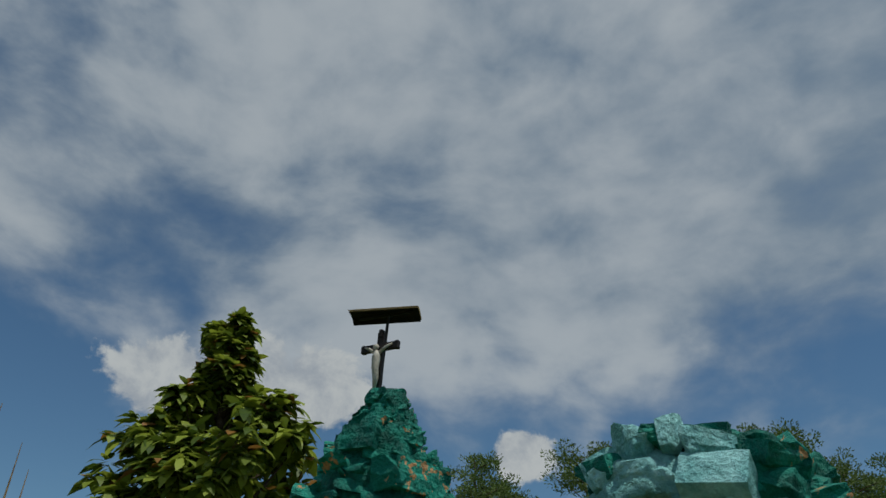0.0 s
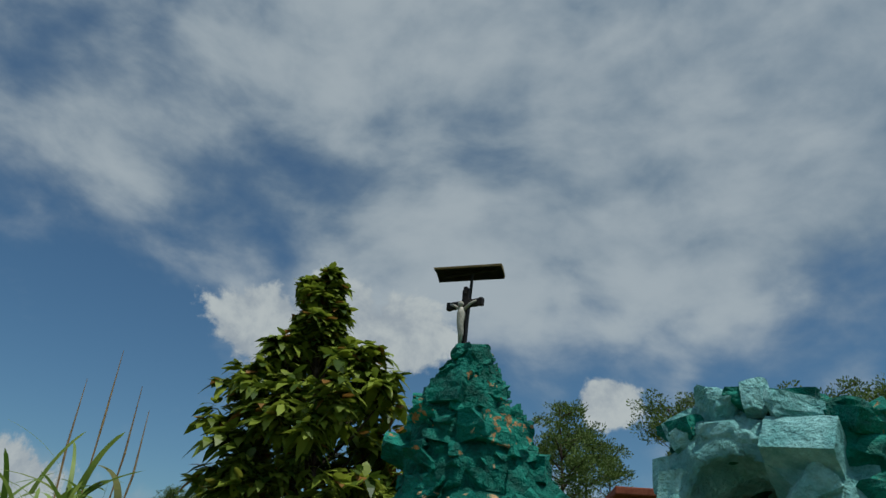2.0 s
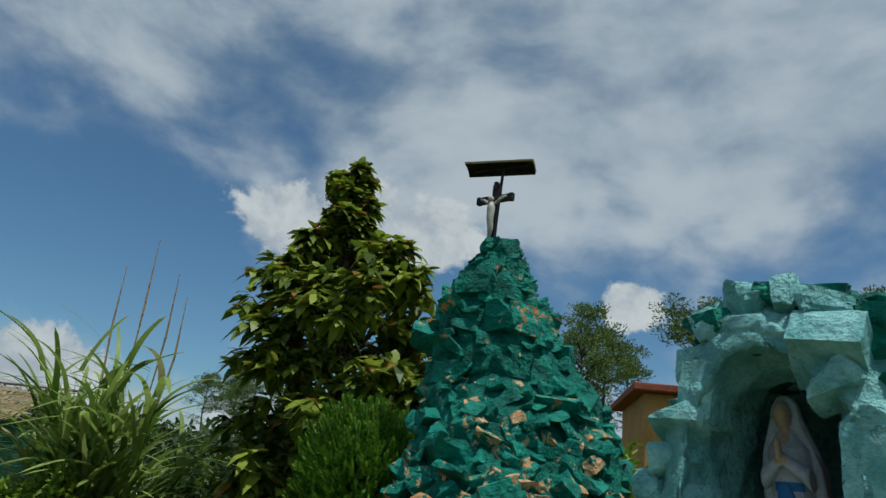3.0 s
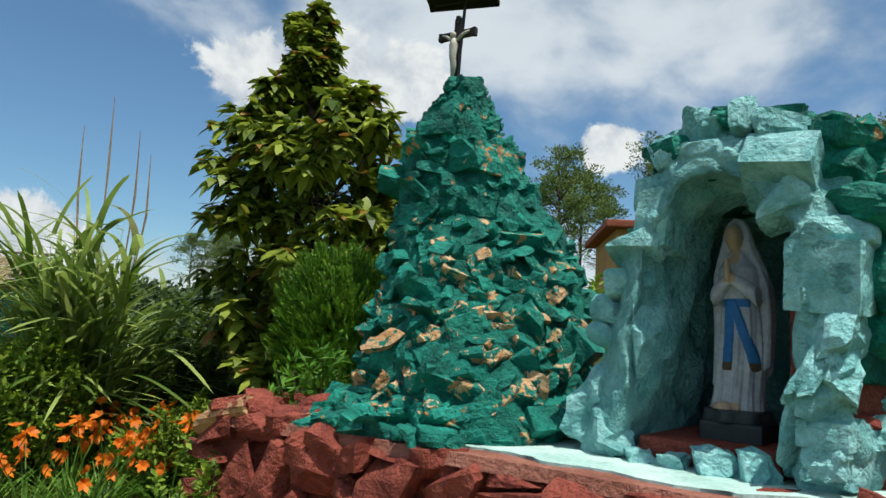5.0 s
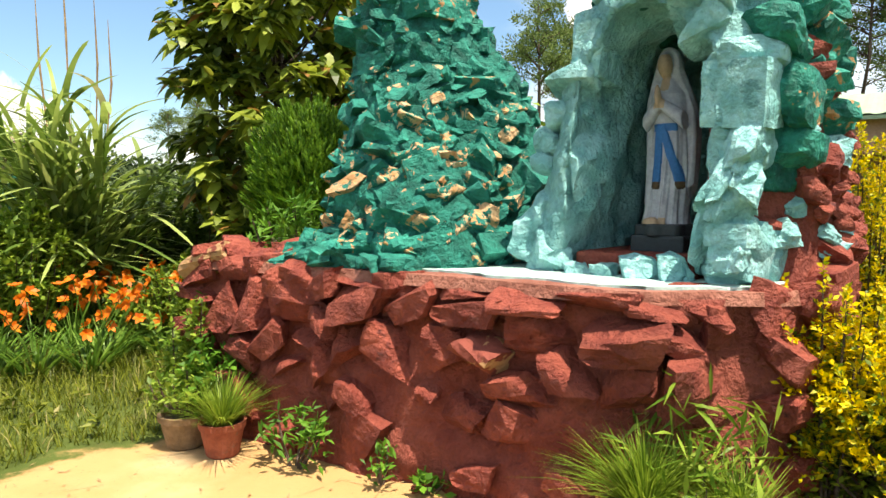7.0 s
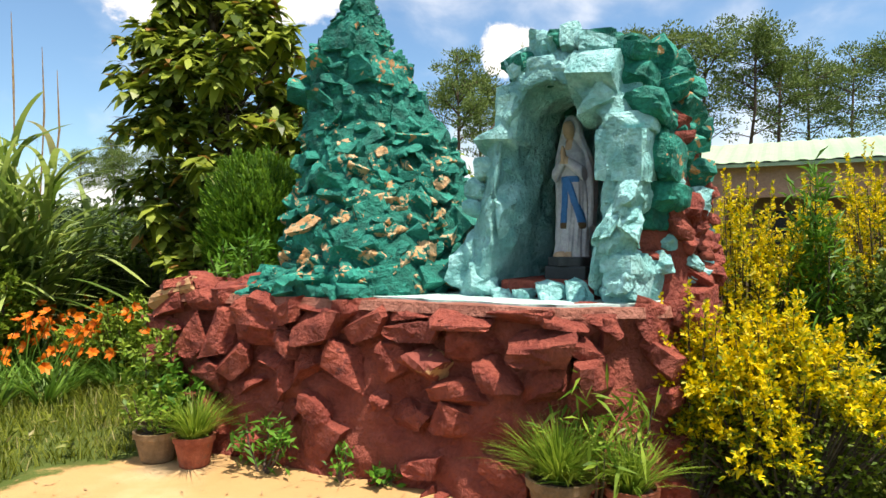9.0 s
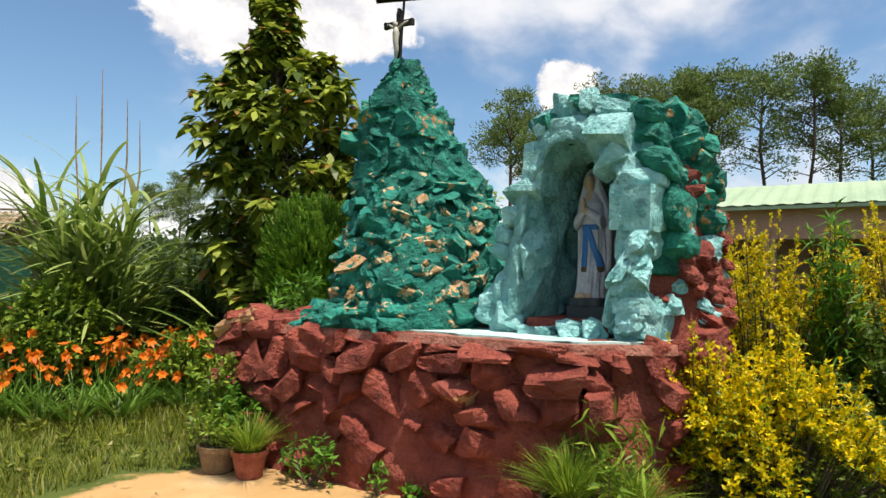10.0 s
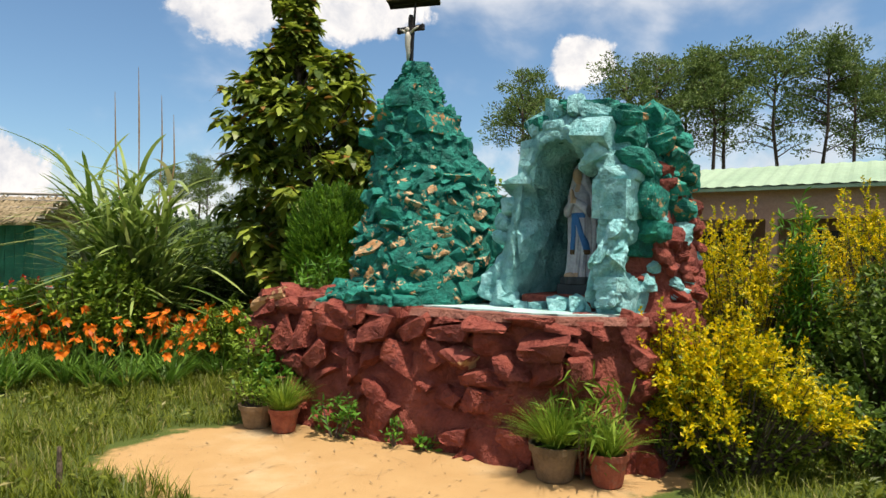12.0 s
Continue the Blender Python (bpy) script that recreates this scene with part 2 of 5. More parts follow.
def part_mesh(name, me, mat, parent=None, label="", smooth=False):
    if mat and not me.materials:
        me.materials.append(mat)
    if smooth:
        me.polygons.foreach_set("use_smooth", [True] * len(me.polygons))
    ob = new(name, me)
    if parent:
        ob.parent = parent
        ob.matrix_parent_inverse = Matrix.Identity(4)
    if label:
        ob["label"] = label
    return ob


def mesh_of(name, verts, faces):
    me = bpy.data.meshes.new(name)
    me.from_pydata([tuple(v) for v in verts], [], faces)
    me.update()
    return me


def thing(name, m, label, category, group="", kind=""):
    ob = new(name)
    ob.empty_display_size = 0.1
    ob.matrix_world = m
    return tagged(ob, label, category, group, kind)


def box(bm, sx, sy, sz, m=Matrix.Identity(4), bevel=0.0):
    made = bmesh.ops.create_cube(bm, size=1.0, matrix=m @ Matrix.Diagonal((sx, sy, sz, 1)))
    if bevel:
        edges = list({e for v in made["verts"] for e in v.link_edges})
        bmesh.ops.bevel(bm, geom=edges, offset=bevel, segments=2, affect="EDGES", profile=0.6)
    return bm


def tube(bm, points, radii, sides=7):
    """A tapered tube along points."""
    rings = []
    for k, p in enumerate(points):
        a = Vector(points[max(k - 1, 0)])
        b = Vector(points[min(k + 1, len(points) - 1)])
        way = (b - a).normalized()
        side = way.orthogonal().normalized()
        other = way.cross(side)
        rings.append([bm.verts.new(Vector(p) + radii[k] * (math.cos(u) * side + math.sin(u) * other)) for u in (2 * math.pi * s / sides for s in range(sides))])
    for a, b in zip(rings, rings[1:]):
        # the second ring may be turned: start it at the nearest vertex
        start = min(range(sides), key=lambda s: (b[s].co - a[0].co).length)
        for s in range(sides):
            bm.faces.new((a[s], a[(s + 1) % sides], b[(start + s + 1) % sides], b[(start + s) % sides]))
    bm.faces.new(rings[0][::-1])
    bm.faces.new(rings[-1])
    return bm


def turned(bm, profile, sides=24, m=Matrix.Identity(4)):
    """A round body from (radius, height) rows."""
    rings = [[bm.verts.new(m @ Vector((r * math.cos(2 * math.pi * s / sides), r * math.sin(2 * math.pi * s / sides), z))) for s in range(sides)] for r, z in profile]
    for a, b in zip(rings, rings[1:]):
        for s in range(sides):
            bm.faces.new((a[s], a[(s + 1) % sides], b[(s + 1) % sides], b[s]))
    bm.faces.new(rings[0][::-1])
    bm.faces.new(rings[-1])
    return bm


def rock_mesh(name, rnd, mat, flat=1.0, cuts=6, square=0.5, chips=0.035, split=0.30):
    """A broken stone about one metre across: a body between a ball and a block, split along a few planes, with a chipped skin."""
    bm = bmesh.new()
    bmesh.ops.create_cube(bm, size=1.0)
    bmesh.ops.subdivide_edges(bm, edges=bm.edges[:], cuts=4, use_grid_fill=True)
    planes = []
    for _ in range(cuts):
        n = Vector((rnd.uniform(-1, 1), rnd.uniform(-1, 1), rnd.uniform(-1, 1))).normalized()
        planes.append((n, rnd.uniform(split, 0.46)))
    off = Vector((rnd.uniform(0, 50), rnd.uniform(0, 50), rnd.uniform(0, 50)))
    skew = [rnd.uniform(-0.16, 0.16) for _ in range(4)]
    for v in bm.verts:
        p = (v.co.normalized() * 0.56).lerp(v.co, square)
        p = Vector((p.x + skew[0] * p.z, p.y + skew[1] * p.x, p.z + skew[2] * p.x + skew[3] * p.y))
        for n, d in planes:
            over = p.dot(n) - d
            if over > 0:
                p -= n * over
        p += p.normalized() * (chips * noise.noise(p * 4.0 + off) + chips * 0.9 * noise.noise(p * 9.0 + off))
        v.co = (p.x, p.y, p.z * flat)
    bmesh.ops.triangulate(bm, faces=bm.faces[:])
    me = bpy.data.meshes.new(name)
    bm.to_mesh(me)
    bm.free()
    me.materials.append(mat)
    return me


class Soup:
    """Gathers many small blades and leaves into one mesh."""

    def __init__(self):
        self.v, self.f = [], []

    def leaf(self, base, way, width, normal, droop=0.25, folds=2):
        """A pointed leaf from base along way (its length), bent downwards."""
        side = way.cross(normal)
        if side.length < 1e-6:
            side = way.orthogonal()
        side = side.normalized() * width * 0.5
        length = way.length
        n = len(self.v)
        a = base + way * 0.35 - Vector((0, 0, droop * length * 0.12))
        b = base + way * 0.7 - Vector((0, 0, droop * length * 0.45))
        tip = base + way - Vector((0, 0, droop * length))
        if folds == 1:
            self.v += [base, a + way * 0.12 - side, tip, a + way * 0.12 + side]
            self.f += [(n, n + 1, n + 2, n + 3)]
        else:
            self.v += [base, a - side, a + side, b - side * 0.75, b + side * 0.75, tip]
            self.f += [(n, n + 2, n + 1), (n + 1, n + 2, n + 4, n + 3), (n + 3, n + 4, n + 5)]

    def blade(self, base, way, width, bend, steps=3):
        """A long narrow blade that arches over."""
        side = way.cross(Vector((0, 0, 1)))
        side = (side if side.length > 1e-3 else Vector((1, 0, 0))).normalized() * width * 0.5
        n = len(self.v)
        length = way.length
        flat = Vector((way.x, way.y, 0))
        flat = flat * 0.5 + (flat.normalized() * length * 0.4 if flat.length > 1e-4 else flat)
        for k in range(steps):
            s = k / steps
            p = base + way * s + flat * (bend * s * s) - Vector((0, 0, bend * length * s * s * 0.55))
            w = side * (1.0 - 0.55 * s)
            self.v += [p - w, p + w]
            if k:
                self.f.append((n + 2 * k - 2, n + 2 * k - 1, n + 2 * k + 1, n + 2 * k))
        self.v.append(base + way + flat * bend - Vector((0, 0, bend * length * 0.55)))
        self.f.append((n + 2 * steps - 2, n + 2 * steps - 1, n + 2 * steps))

    def mesh(self, name):
        return mesh_of(name, self.v, self.f)


def surface_nets(field, low, high, step):
    """The surface field(x, y, z) = 0 as a quad mesh on a grid of the given step (negative inside)."""
    axes = [np.arange(a, b + step, step) for a, b in zip(low, high)]
    X, Y, Z = np.meshgrid(*axes, indexing="ij")
    F = field(X, Y, Z)
    inside = F < 0
    shape = tuple(n - 1 for n in F.shape)
    total, count = np.zeros(shape + (3,)), np.zeros(shape)
    P = np.stack((X, Y, Z), -1)

    def cut(a, b):
        return tuple(slice(o, o + n) for o, n in zip(a, shape)), tuple(slice(o, o + n) for o, n in zip(b, shape))

    corners = [(i, j, k) for i in (0, 1) for j in (0, 1) for k in (0, 1)]
    for a in corners:
        for axis in range(3):
            if a[axis] == 0:
                b = tuple(v + (n == axis) for n, v in enumerate(a))
                sa, sb = cut(a, b)
                crosses = inside[sa] != inside[sb]
                gap = F[sa] - F[sb]
                s = np.where(crosses, F[sa] / np.where(np.abs(gap) < 1e-9, 1e-9, gap), 0.0)[..., None]
                total += np.where(crosses[..., None], P[sa] + s * (P[sb] - P[sa]), 0.0)
                count += crosses
    used = count > 0
    index = -np.ones(shape, int)
    index[used] = np.arange(used.sum())
    verts = total[used] / count[used][:, None]
    faces = []
    for axis in range(3):
        one, two = [(1, 2), (2, 0), (0, 1)][axis]
        a = [slice(1, -1)] * 3
        b = [slice(1, -1)] * 3
        a[axis], b[axis] = slice(0, -1), slice(1, None)
        flip = inside[tuple(a)] != inside[tuple(b)]
        where = np.argwhere(flip) + np.array([0 if n == axis else 1 for n in range(3)])
        solid = inside[tuple(where.T)]
        e1, e2 = np.eye(3, dtype=int)[one], np.eye(3, dtype=int)[two]
        quad = np.stack([index[tuple((where - p).T)] for p in (e1 + e2, e2, 0 * e1, e1)], 1)
        quad[~solid] = quad[~solid][:, ::-1]
        faces += quad.tolist()
    return verts, faces


def rough_noise(X, Y, Z, scale, seed=0):
    """A cheap sum of turned sine waves that stands in for lumpy noise, on arrays."""
    rng = np.random.RandomState(seed)
    out = np.zeros_like(X)
    for k in range(7):
        v = rng.normal(size=3)
        v *= scale * (0.7 + 0.35 * k) / np.linalg.norm(v)
        out += np.sin(v[0] * X + v[1] * Y + v[2] * Z + rng.uniform(0, 6.28)) / (1 + 0.45 * k)
    return out / 2.6


# ---- ground ----
G = 0.06  # level of the trodden ground
TOP = 1.08  # level of the plinth's top


def ground_material():
    m = bpy.data.materials.new("sandy_and_grassy_ground")
    m.use_nodes = True
    N = Nodes(m.node_tree)
    where = N.add("TexCoord").outputs["Object"]
    off = N.vec("MULTIPLY", N.vec("SUBTRACT", where, (-0.35, 2.75, G)), (1 / 2.05, 1 / 1.0, 0.0))
    edge = N.math("ADD", N.vec("LENGTH", off), N.math("MULTIPLY", N.math("SUBTRACT", N.noise(where, 2.2, 6.0, 0.68), 0.5), 0.6))
    sand = N.mix(N.noise(where, 3.0, 6.0), (0.36, 0.21, 0.085), (0.47, 0.30, 0.135))
    sand = N.mix(N.step(N.noise(where, 1.1, 5.0), 0.52, 0.72), sand, (0.50, 0.36, 0.20))
    sand = N.mix(N.step(N.noise(where, 60.0, 3.0), 0.66, 0.74), sand, (0.26, 0.17, 0.09))
    turf = N.mix(N.noise(where, 4.0, 6.0), (0.040, 0.062, 0.012), (0.095, 0.125, 0.028))
    turf = N.mix(N.step(N.noise(where, 0.8, 4.0), 0.55, 0.7), turf, (0.11, 0.085, 0.035))
    b = N.add("BsdfPrincipled")
    N.put(b.inputs["Base Color"], N.mix(N.step(edge, 0.94, 1.04), sand, turf))
    b.inputs["Roughness"].default_value = 0.95
    b.inputs["Specular IOR Level"].default_value = 0.15
    k = N.add("Bump")
    k.inputs["Strength"].default_value, k.inputs["Distance"].default_value = 0.5, 0.02
    N.put(k.inputs["Height"], N.math("ADD", N.noise(where, 35.0, 6.0, 0.7), N.noise(where, 5.0, 4.0)))
    N.put(b.inputs["Normal"], k.outputs[0])
    N.put(N.add("OutputMaterial").inputs[0], b.outputs[0])
    return m


def ground_level(x, y):
    """Gently rolling; flat by the plinth; a rise to wooded hills far off."""
    far = max(math.hypot(x, y - 3) - 7, 0)
    swell = 0.05 * noise.noise((x * 0.5, y * 0.5, 0)) * min(far / 2, 1)
    hill = 0.0
    if y > 45:
        hill = min((y - 45) / 60, 1) ** 1.5 * 9 * (0.6 + 0.5 * noise.noise((x * 0.012, y * 0.01, 3))) * (1.0 if x < 0 else max(0.0, 1 - x / 60))
    return G + swell + hill


def make_ground():
    xs = np.unique(np.concatenate((np.arange(-8, 8.01, 0.4), np.linspace(-60, 60, 41), np.linspace(-900, 900, 31))))
    ys = np.unique(np.concatenate((np.arange(-4, 9.01, 0.4), np.linspace(-60, 130, 60), np.linspace(-600, 1500, 31))))
    verts = [(x, y, ground_level(x, y)) for y in ys for x in xs]
    w = len(xs)
    faces = [(j * w + i, j * w + i + 1, (j + 1) * w + i + 1, (j + 1) * w + i) for j in range(len(ys) - 1) for i in range(w - 1)]
    ob = part_mesh("ground", mesh_of("ground", verts, faces), ground_material(), smooth=True)
    tagged(ob, "trodden yellow sand with grassy edges around the shrine", "ground", kind="structure")


make_ground()

# ---- plinth of red stones ----
FRONT = [Vector(p) for p in ((-1.62, 3.88), (-1.0, 3.60), (-0.5, 3.30), (-0.1, 3.12), (0.4, 2.80), (0.75, 2.62), (1.33, 2.66))]
REST = [Vector(p) for p in ((1.62, 2.95), (1.92, 3.45), (1.95, 4.3), (1.2, 5.2), (0.0, 5.55), (-0.9, 5.3), (-1.66, 4.6))]


def along(points, u):
    """The place, the way and the outward side at u metres along a line in plan."""
    for a, b in zip(points, points[1:]):
        length = (b - a).length
        if u <= length or b is points[-1]:
            way = (b - a).normalized()
            return a + way * u, way, Vector((way.y, -way.x))
        u -= length


def line_length(points):
    return sum((b - a).length for a, b in zip(points, points[1:]))


def make_plinth():
    plinth = thing("plinth", Matrix.Identity(4), "low plinth of rough red-painted stones under the shrine", "stone plinth")
    ring = FRONT + REST + [FRONT[0]]
    total = line_length(ring)
    count, levels = 300, 34
    verts, faces = [], []
    for k in range(levels + 1):
        z = G - 0.08 + (TOP - G + 0.05) * k / levels
        for s in range(count):
            p, way, side = along(ring, total * s / count)
            lean = 0.15 * (1 - k / levels) ** 1.5
            push = lean - 0.025 + 0.065 * noise.noise((p.x * 2.8, p.y * 2.8, z * 3.6)) + 0.035 * noise.noise((p.x * 7, p.y * 7, z * 8)) + 0.014 * noise.noise((p.x * 19, p.y * 19, z * 21))
            q = p + side * push
            verts.append((q.x, q.y, z))
    for k in range(levels):
        for s in range(count):
            a, b = k * count + s, k * count + (s + 1) % count
            faces.append((a, b, b + count, a + count))
    faces.append(tuple(levels * count + s for s in range(count)))
    part_mesh("mortar_core", mesh_of("mortar_core", verts, faces), RED_CORE, plinth, smooth=True)
    # the ledge on top: a worn, uneven rim of faded red
    bm = bmesh.new()
    low, high = [], []
    for s in range(140):
        p, way, side = along(ring, total * s / 140)
        q = p + side * (0.035 + 0.03 * noise.noise((p.x * 4, p.y * 4, 1)))
        low.append(bm.verts.new((q.x, q.y, TOP - 0.055)))
        q = p + side * (0.015 + 0.03 * noise.noise((p.x * 4, p.y * 4, 1)))
        high.append(bm.verts.new((q.x, q.y, TOP + 0.006 * noise.noise((p.x * 9, p.y * 9, 2)))))
    for s in range(140):
        t = (s + 1) % 140
        bm.faces.new((low[s], low[t], high[t], high[s]))
    bm.faces.new(high)
    bm.faces.new(low[::-1])
    part("ledge", bm, RIM_PAINT, plinth, "faded red ledge")
    # pale paint on the ledge before the grotto
    bm = bmesh.new()
    edge = []
    for s in range(60):
        p, way, side = along(FRONT, 1.50 + (line_length(FRONT) - 1.52) * s / 59)
        q = p - side * (0.11 - 0.06 * s / 59 + 0.05 * noise.noise((p.x * 5, p.y * 5, 5)) + 0.02 * noise.noise((p.x * 17, p.y * 17, 5)))
        edge.append(bm.verts.new((q.x, q.y, TOP + 0.012)))
    back = [bm.verts.new((x, y, TOP + 0.012)) for x, y in ((1.66, 3.3), (1.5, 3.9), (0.5, 4.0), (-0.05, 3.45))]
    ring_up = edge + back
    ring_down = [bm.verts.new(v.co - Vector((0, 0, 0.03))) for v in ring_up]
    for k in range(len(ring_up)):
        n = (k + 1) % len(ring_up)
        bm.faces.new((ring_down[k], ring_down[n], ring_up[n], ring_up[k]))
    top = bm.faces.new(ring_up)
    bmesh.ops.triangulate(bm, faces=[top])
    bmesh.ops.recalc_face_normals(bm, faces=bm.faces[:])
    part("painted_ledge_floor", bm, SLAB_PAINT, plinth, "pale turquoise painted ledge")
    rnd = random.Random(4)
    meshes = [rock_mesh("red_stone", rnd, RED_STONE, 1.0, 5, 0.9, 0.04, 0.22) for _ in range(20)]
    bare = rock_mesh("red_stone_bare", rnd, material("half_bare_stone", (0.40, 0.22, 0.10), (0.46, 0.28, 0.14), 2.2, 0.8, 0.5, 45.0, (0.20, 0.05, 0.035), (0.47, 0.50)), 1.0, 4, 0.8)

    def lay(line, u, z, w, h, turn, depth=0.2, me=None):
        p, way, side = along(line, u)
        m = Matrix(((way.x, side.x, 0, 0), (way.y, side.y, 0, 0), (0, 0, 1, 0), (0, 0, 0, 1)))
        z = max(z, G + h * 0.3)
        lean = 0.15 * max(1 - (z - G) / (TOP - G), 0) ** 1.5
        q = p + side * (lean - 0.095 + 0.07 * min(max((z - 0.45) / 0.4, 0), 1) + rnd.uniform(-0.02, 0.03))
        ob = part_mesh("stone", me or rnd.choice(meshes), None, plinth)
        ob.matrix_basis = Matrix.Translation((q.x, q.y, z)) @ m @ pose(0, 0, 0, rnd.uniform(-20, 12), -turn, rnd.uniform(-14, 14)) @ Matrix.Diagonal((w * 1.14, depth, h * 1.2, 1))

    for course in (COURSE_TOP, COURSE_UPPER, COURSE_MIDDLE, COURSE_LOW):
        for u, z, w, h, turn in course:
            lay(FRONT, u, z, w, h, turn, rnd.uniform(0.18, 0.34), bare if (u, z) in ((1.98, 0.74), (0.05, 1.06)) else None)
    # sides and back, laid in courses
    for line, start in ((REST, 0.0), ([REST[-1], FRONT[0]], 0.0), ([FRONT[-1], REST[0]], 0.0)):
        end = line_length(line)
        z = G + 0.1
        while z < TOP:
            u = start + rnd.uniform(0, 0.1)
            while u < end:
                w = rnd.uniform(0.18, 0.34)
                lay(line, u, z + rnd.uniform(-0.03, 0.03), w, rnd.uniform(0.13, 0.22), rnd.uniform(-20, 20), 0.22)
                u += w * 1.15
            z += 0.21
    # a rough heap that stands up at the far end of the top
    for u, z, w, back in ((0.02, 1.10, 0.24, 0.08), (0.20, 1.13, 0.20, 0.14), (0.40, 1.10, 0.18, 0.12), (0.10, 1.12, 0.2, 0.32), (0.55, 1.09, 0.16, 0.08), (0.3, 1.1, 0.22, 0.4)):
        p, way, side = along(FRONT, u)
        q = p - side * back
        ob = part_mesh("stone", rnd.choice(meshes), None, plinth)
        ob.matrix_basis = Matrix.Translation((q.x, q.y, z)) @ pose(0, 0, 0, rnd.uniform(-25, 25), rnd.uniform(-25, 25), rnd.uniform(0, 360)) @ Matrix.Diagonal((w * 1.2, w, w * 0.6, 1))
    # loose chips along the foot
    for u, w in ((1.45, 0.03), (1.72, 0.04), (2.05, 0.07), (2.14, 0.05), (0.95, 0.03), (2.5, 0.05)):
        lay(FRONT, u, G + w * 0.3, w, w * 0.8, rnd.uniform(-30, 30), 0.34)


COURSE_TOP = [(0.05, 1.06, 0.30, 0.16, 10), (0.31, 1.02, 0.20, 0.15, 20), (0.50, 1.06, 0.16, 0.12, 0), (0.66, 0.99, 0.16, 0.15, 0), (0.82, 1.02, 0.20, 0.14, 0), (1.02, 1.01, 0.18, 0.13, 6), (1.23, 1.02, 0.24, 0.10, 0), (1.46, 1.02, 0.19, 0.11, 5), (1.86, 1.02, 0.28, 0.07, 0), (2.20, 1.02, 0.29, 0.06, 0), (2.49, 1.02, 0.33, 0.06, 0), (2.73, 1.02, 0.22, 0.06, 0), (2.94, 1.01, 0.20, 0.07, 0)]
COURSE_UPPER = [(-0.03, 0.87, 0.28, 0.11, 5), (0.22, 0.80, 0.20, 0.20, 30), (0.48, 0.83, 0.22, 0.31, -25), (0.84, 0.88, 0.33, 0.19, 5), (1.24, 0.90, 0.29, 0.22, -10), (1.57, 0.96, 0.27, 0.17, 25), (1.89, 0.93, 0.36, 0.12, 0), (2.29, 0.86, 0.34, 0.15, 0), (2.61, 0.92, 0.29, 0.13, 0), (2.83, 0.88, 0.17, 0.10, 0), (3.01, 0.93, 0.15, 0.16, 0), (1.03, 0.78, 0.10, 0.16, 20)]
COURSE_MIDDLE = [(0.58, 0.70, 0.22, 0.18, 45), (0.87, 0.68, 0.19, 0.16, 0), (0.70, 0.52, 0.25, 0.14, 40), (0.36, 0.58, 0.27, 0.21, 0), (1.17, 0.69, 0.18, 0.21, 10), (1.46, 0.66, 0.36, 0.22, -20), (1.98, 0.74, 0.21, 0.18, -35), (1.80, 0.76, 0.19, 0.19, 0), (2.40, 0.71, 0.18, 0.20, 20), (2.18, 0.61, 0.30, 0.16, 10), (2.91, 0.70, 0.32, 0.26, 10), (1.67, 0.56, 0.10, 0.08, 30), (1.0, 0.60, 0.12, 0.20, 5), (2.62, 0.70, 0.26, 0.20, -10)]
COURSE_LOW = [(0.0, 0.62, 0.26, 0.18, 0), (0.08, 0.36, 0.24, 0.22, 10), (0.40, 0.32, 0.28, 0.22, -5), (1.02, 0.41, 0.31, 0.19, 10), (1.24, 0.42, 0.18, 0.18, 0), (0.94, 0.17, 0.34, 0.13, 0), (1.25, 0.25, 0.25, 0.28, -30), (2.20, 0.42, 0.25, 0.16, -20), (1.87, 0.44, 0.38, 0.17, 20), (1.97, 0.20, 0.19, 0.11, 0), (0.74, 0.10, 0.24, 0.13, 0), (2.55, 0.45, 0.28, 0.20, 10), (2.9, 0.40, 0.28, 0.24, -8), (2.45, 0.22, 0.24, 0.18, 0), (2.8, 0.16, 0.26, 0.16, 5)]
make_plinth()

# ---- green mound with the cross ----
LEVELS = (1.0, 1.3, 1.6, 2.0, 2.35, 2.7, 3.0, 3.25, 3.42)
MIDDLE = (-0.22, -0.20, -0.19, -0.20, -0.28, -0.37, -0.42, -0.39, -0.39)
HALF = (0.74, 0.67, 0.63, 0.61, 0.54, 0.42, 0.30, 0.16, 0.06)
FACE = (3.34, 3.50, 3.74, 4.06, 4.33, 4.40, 4.46, 4.54, 4.62)
BACK = (5.35, 5.3, 5.25, 5.2, 5.15, 5.1, 5.05, 4.98, 4.86)


def mound_at(turn, z):
    """A place on the mound's surface; turn 0 looks to +x, -90 to the front."""
    c, a = np.interp(z, LEVELS, MIDDLE), np.interp(z, LEVELS, HALF)
    f, b = np.interp(z, LEVELS, FACE), np.interp(z, LEVELS, BACK)
    x, y = math.cos(radians(turn)), math.sin(radians(turn))
    k = (abs(x) ** 2.1 + abs(y) ** 2.1) ** (-1 / 2.1)
    return Vector((c + a * k * x, (f + b) / 2 + (b - f) / 2 * k * y, z))


